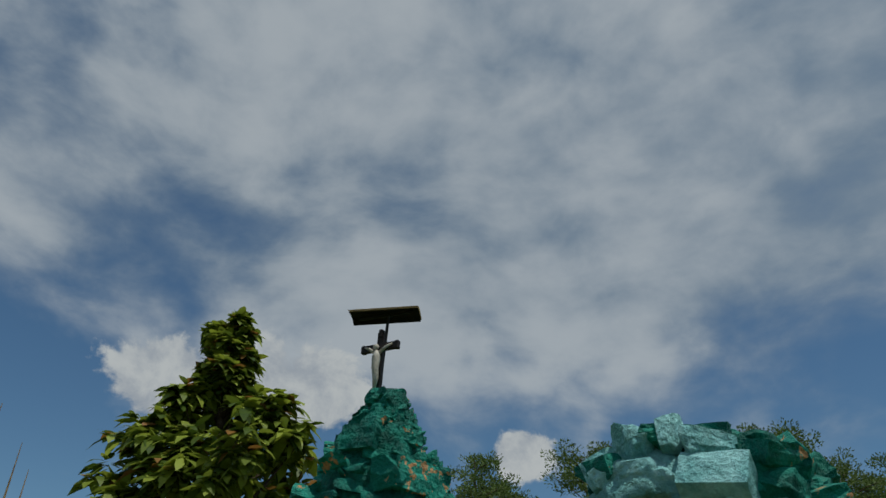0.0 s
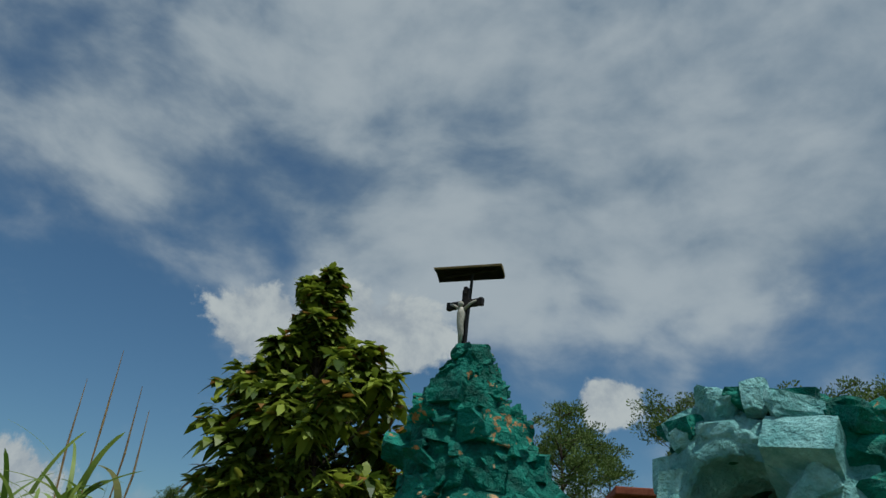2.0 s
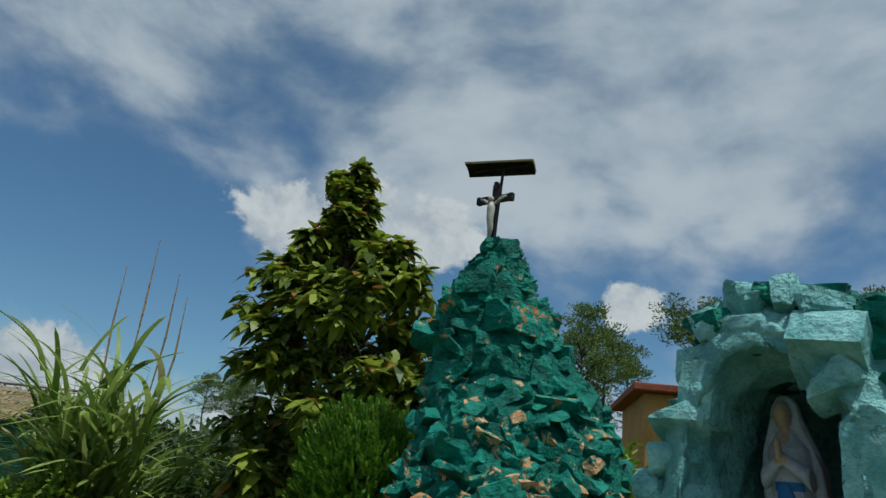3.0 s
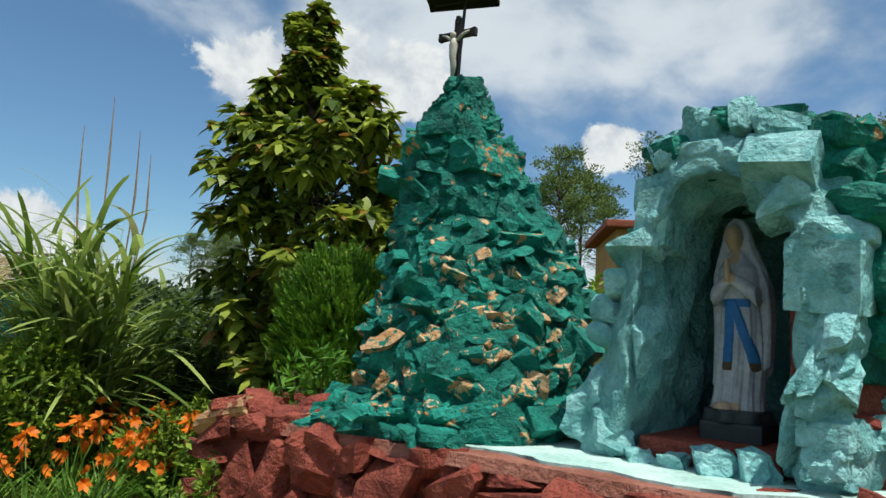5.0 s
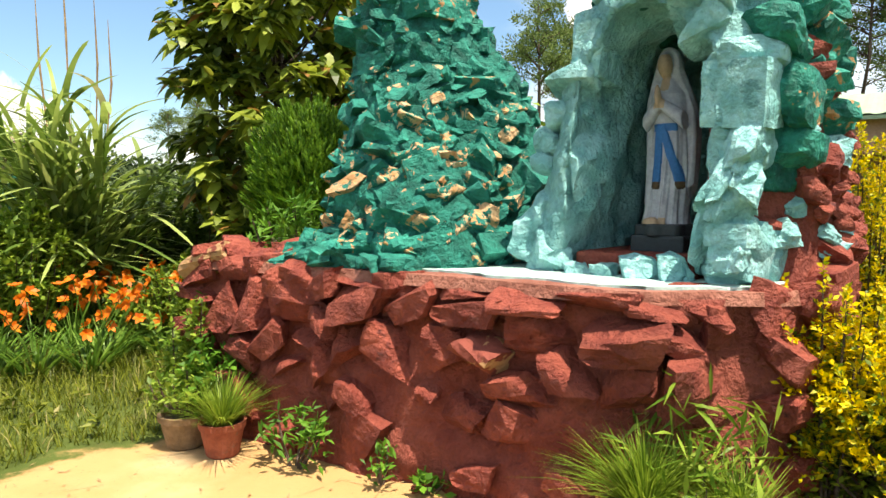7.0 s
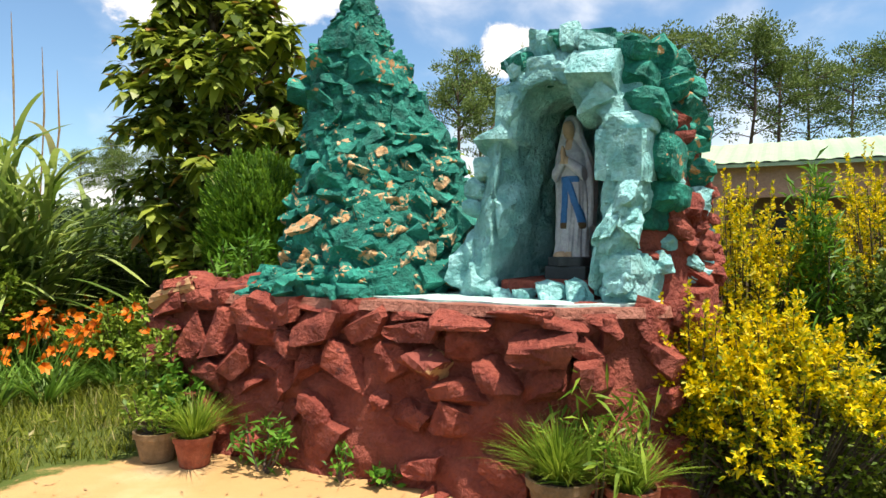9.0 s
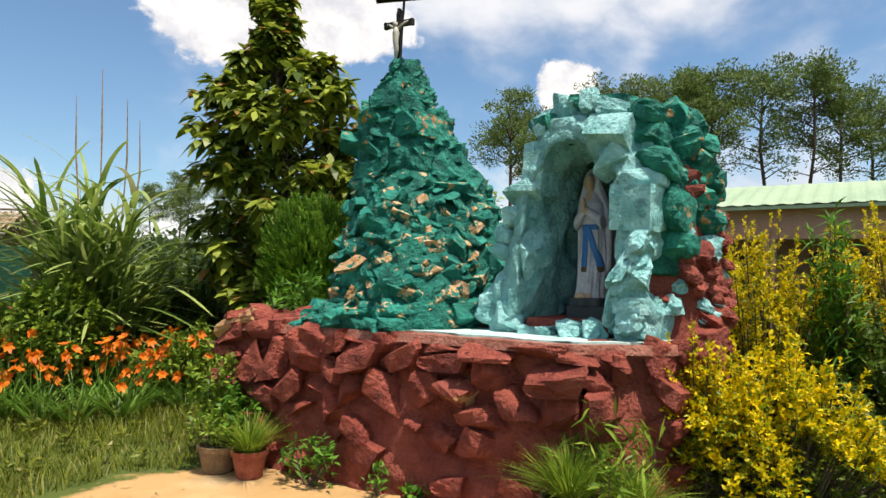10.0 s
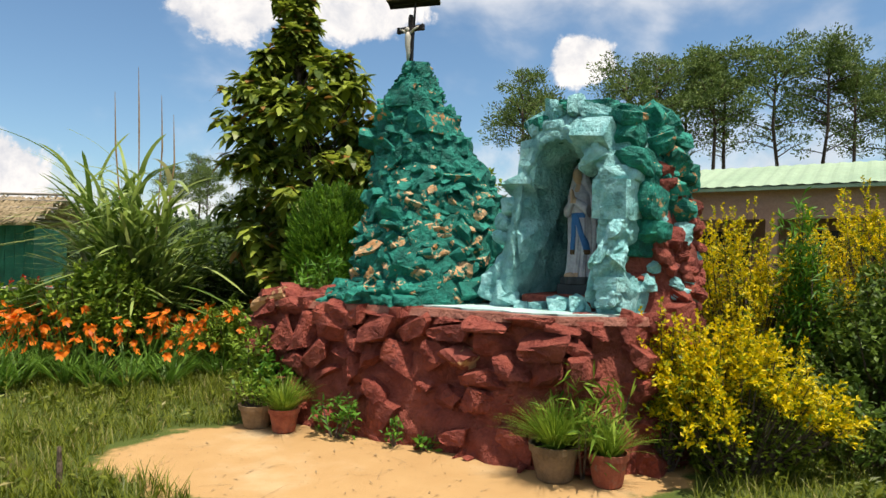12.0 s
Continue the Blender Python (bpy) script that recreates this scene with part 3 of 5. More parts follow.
def make_mound():
    mound = thing("rock_mound", Matrix.Translation((-0.3, 4.4, TOP)), "tall mound of dark green painted rocks with worn orange patches", "rock mound")
    inverse = mound.matrix_world.inverted()

    def field(X, Y, Z):
        c, a = np.interp(Z, LEVELS, MIDDLE), np.interp(Z, LEVELS, HALF)
        f, b = np.interp(Z, LEVELS, FACE), np.interp(Z, LEVELS, BACK)
        r = (np.abs((X - c) / a) ** 2.1 + np.abs((Y - (f + b) / 2) / ((b - f) / 2)) ** 2.1) ** (1 / 2.1)
        out = (r - 1) * a + 0.05 * rough_noise(X, Y, Z, 11.0, 3) + 0.035 * rough_noise(X, Y, Z * 1.6, 24.0, 4) - 0.004
        return np.maximum(out, Z - 3.38)

    verts, faces = surface_nets(field, (-1.5, 3.1, 0.98), (0.9, 5.6, 3.5), 0.034)
    part_mesh("mortar_core", mesh_of("mortar_core", [inverse @ Vector(v) for v in verts], faces), GREEN_CORE, mound)
    rnd = random.Random(11)
    meshes = [rock_mesh("green_stone", rnd, GREEN_PAINT, 0.9, 6, 0.92, 0.05, 0.14) for _ in range(24)]
    worn = [rock_mesh("worn_stone", rnd, BARE_ROCK, 0.9, 6, 0.92, 0.05, 0.14) for _ in range(8)]
    spots = []
    tries = 0
    while len(spots) < 420 and tries < 60000:
        tries += 1
        z = 1.1 + 2.24 * rnd.random() ** 1.05
        turn = rnd.uniform(-205, 25)
        steep = z > 2.3
        size = 0.09 + 0.17 * rnd.random() ** 1.5 if tries < 20000 else 0.07 + 0.08 * rnd.random()
        p = mound_at(turn, z)
        size = min(size, 0.26) if steep else size
        size *= 0.6 if z > 3.0 else 1.0
        if all((p - q).length > 0.5 * (size + s) * 0.80 for q, s in spots):
            spots.append((p, size))
            out = p - Vector((np.interp(z, LEVELS, MIDDLE), 4.6, z))
            out.z = 0
            out = out.normalized()
            chance = 0.6 if 1.2 < z < 2.15 else 0.35 if z < 2.3 else 0.05
            is_worn = -out.y > 0.35 and size < 0.26 and rnd.random() < chance
            ob = part_mesh("stone", rnd.choice(worn if is_worn else meshes), None, mound)
            yaw = math.degrees(math.atan2(out.y, out.x)) + 90
            if steep:
                turn_m = pose(0, 0, 0, rnd.uniform(-14, 12), rnd.uniform(-12, 12), 0)
                shape = (size * rnd.uniform(1.1, 1.6), size * rnd.uniform(1.1, 1.4), size * rnd.uniform(0.7, 1.15))
                inset = rnd.uniform(0.30, 0.50)
            else:
                turn_m = pose(0, 0, 0, rnd.uniform(-55, 20), rnd.uniform(-40, 40), 0)
                shape = (size * rnd.uniform(1.1, 1.7), size * rnd.uniform(1.1, 1.5), size * rnd.uniform(0.7, 1.2))
                inset = rnd.uniform(-0.08, 0.26)
            ob.matrix_basis = inverse @ Matrix.Translation(p - out * size * inset) @ pose(0, 0, 0, 0, 0, yaw + rnd.uniform(-35, 35)) @ turn_m @ Matrix.Diagonal((*shape, 1))
    # skirt of stones that spills to the ledge's edge
    for u in np.arange(0.62, 1.55, 0.085):
        p, way, side = along(FRONT, u)
        for back in (0.05, 0.17, 0.29):
            q = p - side * (back + rnd.uniform(-0.03, 0.03))
            size = rnd.uniform(0.11, 0.2)
            ob = part_mesh("stone", rnd.choice(worn if rnd.random() < 0.2 and back > 0.1 else meshes), None, mound)
            ob.matrix_basis = inverse @ Matrix.Translation((q.x, q.y, TOP + 0.02 + back * 0.35)) @ pose(0, 0, 0, rnd.uniform(0, 35), rnd.uniform(-25, 25), rnd.uniform(0, 360)) @ Matrix.Diagonal((size * 1.2, size, size * 0.7, 1))
    return mound


make_mound()


def shade_lining(cover):
    """A dark sheet added below the rain cover; its colour stands in for shade."""
    bm = bmesh.new()
    rows = [[bm.verts.new((-0.265 + 0.53 * i / 8, 0.165 * math.sin(radians(a)), 0.13 * math.cos(radians(a)) - 0.116)) for a in range(-40, 41, 10)] for i in range(9)]
    for a, b in zip(rows, rows[1:]):
        for j in range(8):
            bm.faces.new((a[j], b[j], b[j + 1], a[j + 1]))
    bmesh.ops.solidify(bm, geom=bm.faces[:], thickness=0.004)
    bmesh.ops.transform(bm, matrix=pose(-0.02, 0, 0.755, -3, -3, 5), verts=bm.verts)
    part("under_sheet", bm, IRON, cover, "dark sheet added for the shaded underside")


def make_cross():
    base = Vector((-0.48, 4.78, 3.24))
    cross = thing("crucifix", Matrix.Translation(base) @ pose(0, 0, 0, 0, 1.5, -30), "small dark wooden crucifix standing on the mound's peak", "crucifix")
    bm = bmesh.new()
    box(bm, 0.055, 0.03, 0.62, pose(0, 0, 0.31), 0.004)
    part("upright", bm, DARK_WOOD, cross)
    bm = bmesh.new()
    box(bm, 0.30, 0.032, 0.055, pose(0, -0.004, 0.50), 0.004)
    part("crossbar", bm, DARK_WOOD, cross)
    for x, z in ((-0.15, 0.50), (0.15, 0.50), (0, 0.62)):
        bm = bmesh.new()
        box(bm, 0.03, 0.04, 0.062, pose(x * 0.96, -0.004, z - (0.01 if x == 0 else 0)), 0.006)
        part("end_cap", bm, DARK_WOOD, cross)
    # the small carved figure, one plain shape
    bm = bmesh.new()
    tube(bm, [(0, -0.035, 0.16), (0.01, -0.045, 0.25), (-0.005, -0.04, 0.33), (0, -0.045, 0.41), (0, -0.045, 0.455)], [0.012, 0.022, 0.027, 0.033, 0.02], 8)
    for s in (-1, 1):
        tube(bm, [(0.02 * s, -0.04, 0.445), (0.07 * s, -0.036, 0.485), (0.115 * s, -0.03, 0.505)], [0.014, 0.011, 0.008], 6)
    bmesh.ops.create_uvsphere(bm, u_segments=10, v_segments=7, radius=0.024, matrix=Matrix.Translation((-0.008, -0.05, 0.485)))
    figure = part("carved_figure", bm, material("pale_painted_plaster", (0.40, 0.36, 0.30), (0.52, 0.48, 0.42), 30.0, 0.6, 0.2, 80.0), cross, "pale plaster figure", True)
    # the tin rain cover on its iron rod
    cover = thing("rain_cover", Matrix.Translation(base + Vector((0.02, 0.04, 0.04))) @ pose(0, 0, 0, 0, 1.5, -14), "curved yellowish tin rain cover on a thin iron rod", "rain cover")
    bm = bmesh.new()
    tube(bm, [(0, 0, 0.0), (0.0, 0, 0.35), (0.012, 0, 0.745)], [0.013, 0.013, 0.012], 8)
    part("rod", bm, IRON, cover)
    bm = bmesh.new()
    rows = []
    for i in range(13):
        x = -0.27 + 0.54 * i / 12
        row = []
        for j in range(9):
            a = radians(-40 + 80 * j / 8)
            row.append(bm.verts.new((x, 0.17 * math.sin(a), 0.13 * math.cos(a) - 0.10)))
        rows.append(row)
    for a, b in zip(rows, rows[1:]):
        for j in range(8):
            bm.faces.new((a[j], b[j], b[j + 1], a[j + 1]))
    bmesh.ops.solidify(bm, geom=bm.faces[:], thickness=0.006)
    bmesh.ops.transform(bm, matrix=pose(-0.02, 0, 0.755, -3, -3, 5), verts=bm.verts)
    part("tin_sheet", bm, TIN, cover)
    shade_lining(cover)
    bm = bmesh.new()
    box(bm, 0.42, 0.014, 0.014, pose(-0.01, 0, 0.745, 0, -6, 0), 0.002)
    part("bracket", bm, IRON, cover)


make_cross()

# ---- grotto ----
U, V = Vector((0.81, -0.586, 0)).normalized(), Vector((-0.586, -0.81, 0)).normalized()
HOME = Vector((0.93, 3.30, TOP))
GROTTO = Matrix(((U.x, -V.x, 0, HOME.x), (U.y, -V.y, 0, HOME.y), (0, 0, 1, HOME.z), (0, 0, 0, 1)))


def super_dome(X, Y, Z, cx, cy, hx, hy, hz):
    """A blunt-fronted dome that leans to +x as it rises."""
    up = np.maximum(Z, 0)
    r = (np.abs((X - cx - 0.13 * np.clip(up / 1.2, 0, 1)) / hx) ** 2.5 + np.abs(up / hz) ** 2.5) ** 2 + np.abs((Y - cy) / hy) ** 5
    return (r ** 0.2 - 1) * min(hx, hy)


def front_of(x, z):
    """How far forward (negative y) the dome's front stands at x and z."""
    f = ((abs(x - 0.13 * min(max(z, 0) / 1.2, 1)) / 0.61) ** 2.5 + (max(z, 0) / 1.61) ** 2.5) ** 2
    return 0.30 - 0.62 * max(1 - f, 0.0) ** 0.2


def niche(X, Y, Z):
    """The hollow: an arch in front view, open to the front (negative y), tapering to the back."""
    wide = 0.35 - 0.10 * np.clip(Y + 0.2, 0, 1) - 0.05 * np.clip((Z - 0.2) / 1.0, 0, 1)
    head = np.maximum(Z - 0.84, 0)
    side = np.sqrt((X - 0.015 - 0.04 * Z) ** 2 + (head * 0.82) ** 2) - wide
    return np.maximum(side, Y - 0.76)


def make_grotto():
    grotto = thing("grotto", GROTTO, "arched grotto of pale turquoise painted rocks with a deep niche", "grotto")

    def inner(X, Y, Z):
        lumps = 0.032 * rough_noise(X, Y, Z, 8.0, 5) + 0.02 * rough_noise(X, Y, Z, 24.0, 15) + 0.009 * rough_noise(X, Y, Z, 55.0, 25)
        outer = np.maximum(super_dome(X, Y, Z, 0.0, 0.30, 0.59, 0.61, 1.56), X - 0.53 - 0.5 * np.maximum(0.3 - Z, 0)) + lumps
        return np.maximum(np.maximum(outer, -(niche(X, Y, Z) + lumps * 1.5)), -0.02 - Z)

    verts, faces = surface_nets(inner, (-0.8, -0.6, -0.06), (0.9, 1.15, 1.75), 0.024)
    part_mesh("plaster_shell", mesh_of("plaster_shell", verts, faces), CYAN_CORE, grotto, smooth=True)

    def cover(X, Y, Z):
        lumps = 0.035 * rough_noise(X, Y, Z, 9.0, 6) + 0.02 * rough_noise(X, Y, Z, 26.0, 16) + 0.008 * rough_noise(X, Y, Z, 60.0, 26)
        return np.maximum(super_dome(X, Y, Z, 0.03, 0.45, 0.575, 0.66, 1.575) + lumps, np.maximum(-niche(X, Y, Z) + 0.05, 0.42 - 0.25 * (X - 0.6) + 0.06 * rough_noise(X, Y, Z, 7.0, 9) - Z))

    verts, faces = surface_nets(cover, (-0.8, -0.4, 0.0), (1.0, 1.3, 1.8), 0.03)
    part_mesh("green_shell", mesh_of("green_shell", verts, faces), GREEN_CORE, grotto, "dark green painted back of the grotto")

    def flank(X, Y, Z):
        lumps = 0.04 * rough_noise(X, Y, Z, 10.0, 7) + 0.02 * rough_noise(X, Y, Z, 28.0, 17)
        reach = 0.66 - 0.14 * np.clip(Z / 1.0, 0, 1)
        round_plan = (np.abs((X - 0.12) / reach) ** 3 + np.abs((Y - 0.52) / 0.62) ** 3) ** (1 / 3)
        return np.maximum((round_plan - 1) * 0.6 + lumps, np.maximum(np.maximum(Z - 1.02, -0.02 - Z), 0.30 - X))

    verts, faces = surface_nets(flank, (0.25, -0.3, -0.06), (1.0, 1.3, 1.1), 0.03)
    part_mesh("red_flank", mesh_of("red_flank", verts, faces), RED_CORE, grotto, "dark red mortar on the grotto's side")
    rnd = random.Random(21)
    meshes = [rock_mesh("turquoise_stone", rnd, CYAN_PAINT, 1.0, 4, 0.72, 0.04) for _ in range(12)]
    crumbled = [rock_mesh("crumbled_stone", rnd, CYAN_PAINT, 1.0, 5, 0.62, 0.11) for _ in range(4)]
    rounds = [rock_mesh("round_stone", rnd, CYAN_PAINT, 1.0, 1, 0.08, 0.03) for _ in range(3)]
    blocks = [rock_mesh("turquoise_block", rnd, CYAN_PAINT, 1.0, 1, 0.93, 0.03) for _ in range(3)]
    greens = [rock_mesh("green_stone", rnd, GREEN_PAINT, 0.8, 5, 0.7, 0.05) for _ in range(8)]
    reds = [rock_mesh("red_stone", rnd, RED_STONE, 0.9, 4, 0.6, 0.05) for _ in range(4)]
    kinds = {"s": meshes, "c": crumbled, "r": rounds, "b": blocks, "g": greens}

    def lay(kind, x, y, z, w, d, h, rx=0, ry=0, rz=0):
        ob = part_mesh("stone", rnd.choice(kind), None, grotto)
        ob.matrix_basis = pose(x, y, z, rx, ry, rz) @ Matrix.Diagonal((w, d, h, 1))

    for kind, x, z, w, h, tilt, turn, proud in LEFT_PILLAR + RIGHT_PILLAR + ARCH_HEAD + FOOT_STONES:
        depth = min(max(w, h) * 1.1, 0.30)
        lay(kinds[kind], x, front_of(x, z) + 0.42 * depth - proud, z, w * 1.03, depth, h * 1.10, tilt, turn, rnd.uniform(-6, 6))
    for k in range(26):  # green stones that cap the arch
        x = -0.24 + 0.72 * k / 25
        s = rnd.uniform(0.10, 0.2)
        lay(greens, x, rnd.uniform(-0.12, 0.16), 1.54 - 1.0 * abs(x - 0.13) ** 2 + rnd.uniform(-0.03, 0.0), s * 1.35, s * 1.3, s * 0.75, rnd.uniform(-16, 16), (x - 0.13) * 60 + rnd.uniform(-10, 10), rnd.uniform(0, 360))
    for k in range(60):  # pale and red rubble set in the flank, green above it
        z = 0.04 + 1.0 * rnd.random()
        s = rnd.uniform(0.09, 0.19)
        a = radians(rnd.uniform(-72, 60))
        reach = 0.66 - 0.14 * z
        x, y = 0.12 + reach * max(math.cos(a), 0.2) ** 0.6, 0.52 + 0.60 * math.sin(a)
        kind = greens if z > 0.72 and rnd.random() < 0.6 else reds if rnd.random() < 0.7 else crumbled
        lay(kind, x, y, z, s * 1.15, s * 1.1, s * 0.8, rnd.uniform(-30, 30), rnd.uniform(-30, 30), rnd.uniform(0, 360))
    for _ in range(95):  # green stones over the top and the back
        a, b = rnd.uniform(-40, 200), rnd.uniform(22, 86)
        ring, z = math.cos(radians(b)) ** 0.55, 1.52 * math.sin(radians(b)) ** 0.8
        x, y = 0.02 + 0.11 * z + 0.55 * math.cos(radians(a)) * ring, 0.48 + 0.58 * math.sin(radians(a)) * ring
        s = rnd.uniform(0.12, 0.27)
        lay(greens, x, y, z, s * 1.25, s * 1.15, s * 0.8, rnd.uniform(-28, 28), rnd.uniform(-28, 28), rnd.uniform(0, 360))
    # red floor of the niche and the dark block that the figure stands on
    bm = bmesh.new()
    box(bm, 0.60, 0.95, 0.13, pose(0.0, 0.26, 0.05), 0.025)
    part("sill", bm, RED_STONE, grotto, "dark red painted sill")
    bm = bmesh.new()
    box(bm, 0.27, 0.27, 0.09, pose(0.04, 0.11, 0.15), 0.015)
    part("pedestal", bm, plain("dark_grey_paint", (0.035, 0.045, 0.05)), grotto, "dark grey pedestal")


# kind, along the front, height over the ledge, width, height, tilt back, turn, and how proud the stone stands
ARCH_HEAD = [
    ("s", -0.18, 1.41, 0.19, 0.15, -12, -16, 0.04), ("s", -0.02, 1.47, 0.26, 0.17, -22, -8, 0.06), ("s", 0.15, 1.51, 0.11, 0.14, -20, 0, 0.07), ("s", 0.29, 1.43, 0.22, 0.13, -10, 16, 0.05),
    ("b", 0.31, 1.25, 0.27, 0.17, -36, 6, 0.05), ("s", 0.32, 1.12, 0.22, 0.20, 8, -14, 0.01), ("s", 0.06, 1.38, 0.26, 0.12, 12, 4, 0.02), ("s", -0.13, 1.40, 0.19, 0.13, 6, -24, 0.02), ("r", -0.27, 1.36, 0.14, 0.17, -6, -16, 0.02), ("s", -0.30, 1.23, 0.15, 0.16, -10, 4, 0.01),
]
LEFT_PILLAR = [
    ("s", -0.39, 1.08, 0.21, 0.12, -18, 8, 0.04), ("s", -0.32, 0.96, 0.24, 0.16, -8, 6, 0.02), ("b", -0.24, 1.08, 0.15, 0.26, 0, 8, -0.04), ("s", -0.51, 0.83, 0.16, 0.21, -22, -24, 0.02), ("s", -0.36, 0.80, 0.20, 0.13, -4, -8, 0.0),
    ("r", -0.48, 0.66, 0.19, 0.15, -16, 4, 0.075), ("r", -0.49, 0.55, 0.13, 0.10, 0, 0, 0.075), ("r", -0.58, 0.53, 0.12, 0.10, 0, 0, 0.075), ("r", -0.59, 0.37, 0.13, 0.18, 0, 8, 0.075), ("r", -0.63, 0.24, 0.09, 0.10, 0, 0, 0.075), ("c", -0.50, 0.24, 0.26, 0.42, -24, 6, 0.02), ("s", -0.30, 0.52, 0.16, 0.34, 0, 0, -0.05), ("c", -0.42, 0.10, 0.22, 0.18, -30, 0, 0.03),
]
RIGHT_PILLAR = [
    ("s", 0.44, 1.00, 0.21, 0.10, 4, 0, 0.01), ("s", 0.52, 0.98, 0.22, 0.13, 6, 4, 0.05), ("g", 0.54, 1.07, 0.28, 0.15, -22, 10, 0.03), ("g", 0.62, 0.80, 0.20, 0.28, -6, 4, -0.02), ("g", 0.64, 0.58, 0.18, 0.24, -8, 8, -0.03), ("g", 0.50, 1.24, 0.20, 0.22, -20, 20, -0.02), ("b", 0.47, 0.82, 0.26, 0.26, 2, 2, 0.0), ("c", 0.48, 0.58, 0.19, 0.27, -34, 8, 0.05), ("c", 0.51, 0.46, 0.17, 0.20, -30, 14, 0.08),
    ("c", 0.43, 0.44, 0.10, 0.30, -24, 26, 0.04), ("s", 0.47, 0.34, 0.16, 0.17, -8, 28, 0.07), ("b", 0.47, 0.22, 0.17, 0.09, -4, 0, 0.06), ("c", 0.47, 0.12, 0.16, 0.13, -10, 0, 0.07), ("s", 0.52, 0.14, 0.13, 0.26, -14, 4, -0.03), ("s", 0.38, 0.22, 0.12, 0.34, -12, 16, 0.02),
]
FOOT_STONES = [("c", 0.08, 0.03, 0.24, 0.14, 0, 0, 0.03), ("c", -0.12, 0.01, 0.14, 0.10, 0, 0, 0.02), ("c", -0.24, 0.01, 0.16, 0.09, 0, 0, 0.03), ("c", 0.23, 0.03, 0.18, 0.16, -10, 0, 0.02)]
make_grotto()


def make_statue():
    """A robed, standing figure on a dark base, as one plain mesh."""

    def ball(X, Y, Z, c, r):
        return (np.sqrt(((X - c[0]) / r[0]) ** 2 + ((Y - c[1]) / r[1]) ** 2 + ((Z - c[2]) / r[2]) ** 2) - 1) * min(r)

    def field(X, Y, Z):
        X = X - 0.018 * np.sin((Z - 0.1) * 5.2)  # the slight sway of the pose
        A = np.arctan2(Y, X)
        w = np.interp(Z, (0.04, 0.12, 0.30, 0.46, 0.54, 0.62, 0.68, 0.73, 0.76), (0.132, 0.118, 0.112, 0.104, 0.096, 0.108, 0.102, 0.062, 0.045))
        folds = (0.009 * np.sin(A * 11 + 3 * Z) + 0.005 * np.sin(A * 23 - 4 * Z)) * np.clip((0.56 - Z) / 0.25, 0, 1)
        robe = np.sqrt(X ** 2 + (Y / 0.86) ** 2) - w + folds
        robe = np.maximum(robe, np.maximum(Z - 0.76, 0.05 - Z))
        hem = 0.20 + 0.05 * np.sin(A * 3 + 1)
        mantle = np.sqrt(X ** 2 + ((Y - 0.02) / 0.88) ** 2) - np.interp(Z, (0.10, 0.30, 0.50, 0.60, 0.70, 0.76), (0.135, 0.142, 0.150, 0.146, 0.112, 0.07)) - 0.007 * np.sin(A * 12 + 5 * Z)
        mantle = np.maximum(mantle, np.maximum(-(Y + 0.035 + np.abs(X) * 0.30 - 0.05), np.maximum(Z - 0.77, hem - Z)))
        head = ball(X, Y, Z, (-0.004, -0.022, 0.825), (0.044, 0.052, 0.064))
        neck = np.maximum(np.sqrt(X ** 2 + (Y + 0.01) ** 2) - 0.03, np.maximum(Z - 0.80, 0.70 - Z))
        veil = np.maximum(ball(X, Y, Z, (0, 0.016, 0.80), (0.078, 0.076, 0.118)), -(Y + 0.012 + 0.1 * (0.85 - Z)))
        drape = np.maximum(np.sqrt((X / 1.05) ** 2 + ((Y - 0.015) / 0.9) ** 2) - np.interp(Z, (0.58, 0.66, 0.74, 0.80), (0.138, 0.126, 0.098, 0.076)) - 0.004 * np.sin(A * 10), np.maximum(-(Y + 0.02), np.maximum(Z - 0.81, 0.56 - Z)))
        S = np.abs(X)
        arms = np.maximum(np.sqrt((Z - 0.635 + 0.75 * S) ** 2 + (Y + 0.115 - 0.45 * S) ** 2) * 0.8 - 0.024 - 0.12 * S, S - 0.115)
        palms = ball(X, Y, Z, (-0.004, -0.132, 0.66), (0.017, 0.026, 0.062))
        sash = np.maximum(np.minimum(np.abs(X + 0.038 - 0.02 * Z) - 0.024, np.abs(X + 0.012 - (0.53 - Z) * 0.40) - 0.022) , np.maximum(np.maximum(Z - 0.535, 0.23 - Z), np.sqrt(X ** 2 + (Y / 0.86) ** 2) - w - 0.012))
        sash = np.maximum(sash, Y + 0.03)
        base = np.maximum(np.sqrt(X ** 2 + Y ** 2) - 0.155 - 0.01 * np.sin(A * 7), np.maximum(Z - 0.055, -0.001 - Z))
        feet = ball(X, Y, Z, (-0.03, -0.115, 0.065), (0.05, 0.04, 0.025))
        return np.minimum.reduce((robe, mantle, head, neck, veil, drape, arms, palms, sash, base, feet))

    verts, faces = surface_nets(field, (-0.2, -0.2, -0.02), (0.2, 0.2, 0.92), 0.0062)
    me = mesh_of("statue", verts, faces)
    for m in (STATUE, plain("painted_blue_sash", (0.035, 0.15, 0.36)), plain("painted_warm_tone", (0.50, 0.34, 0.22)), plain("dark_base_paint", (0.05, 0.06, 0.065)), plain("gilt_edge", (0.10, 0.06, 0.03))):
        me.materials.append(m)
    index = []
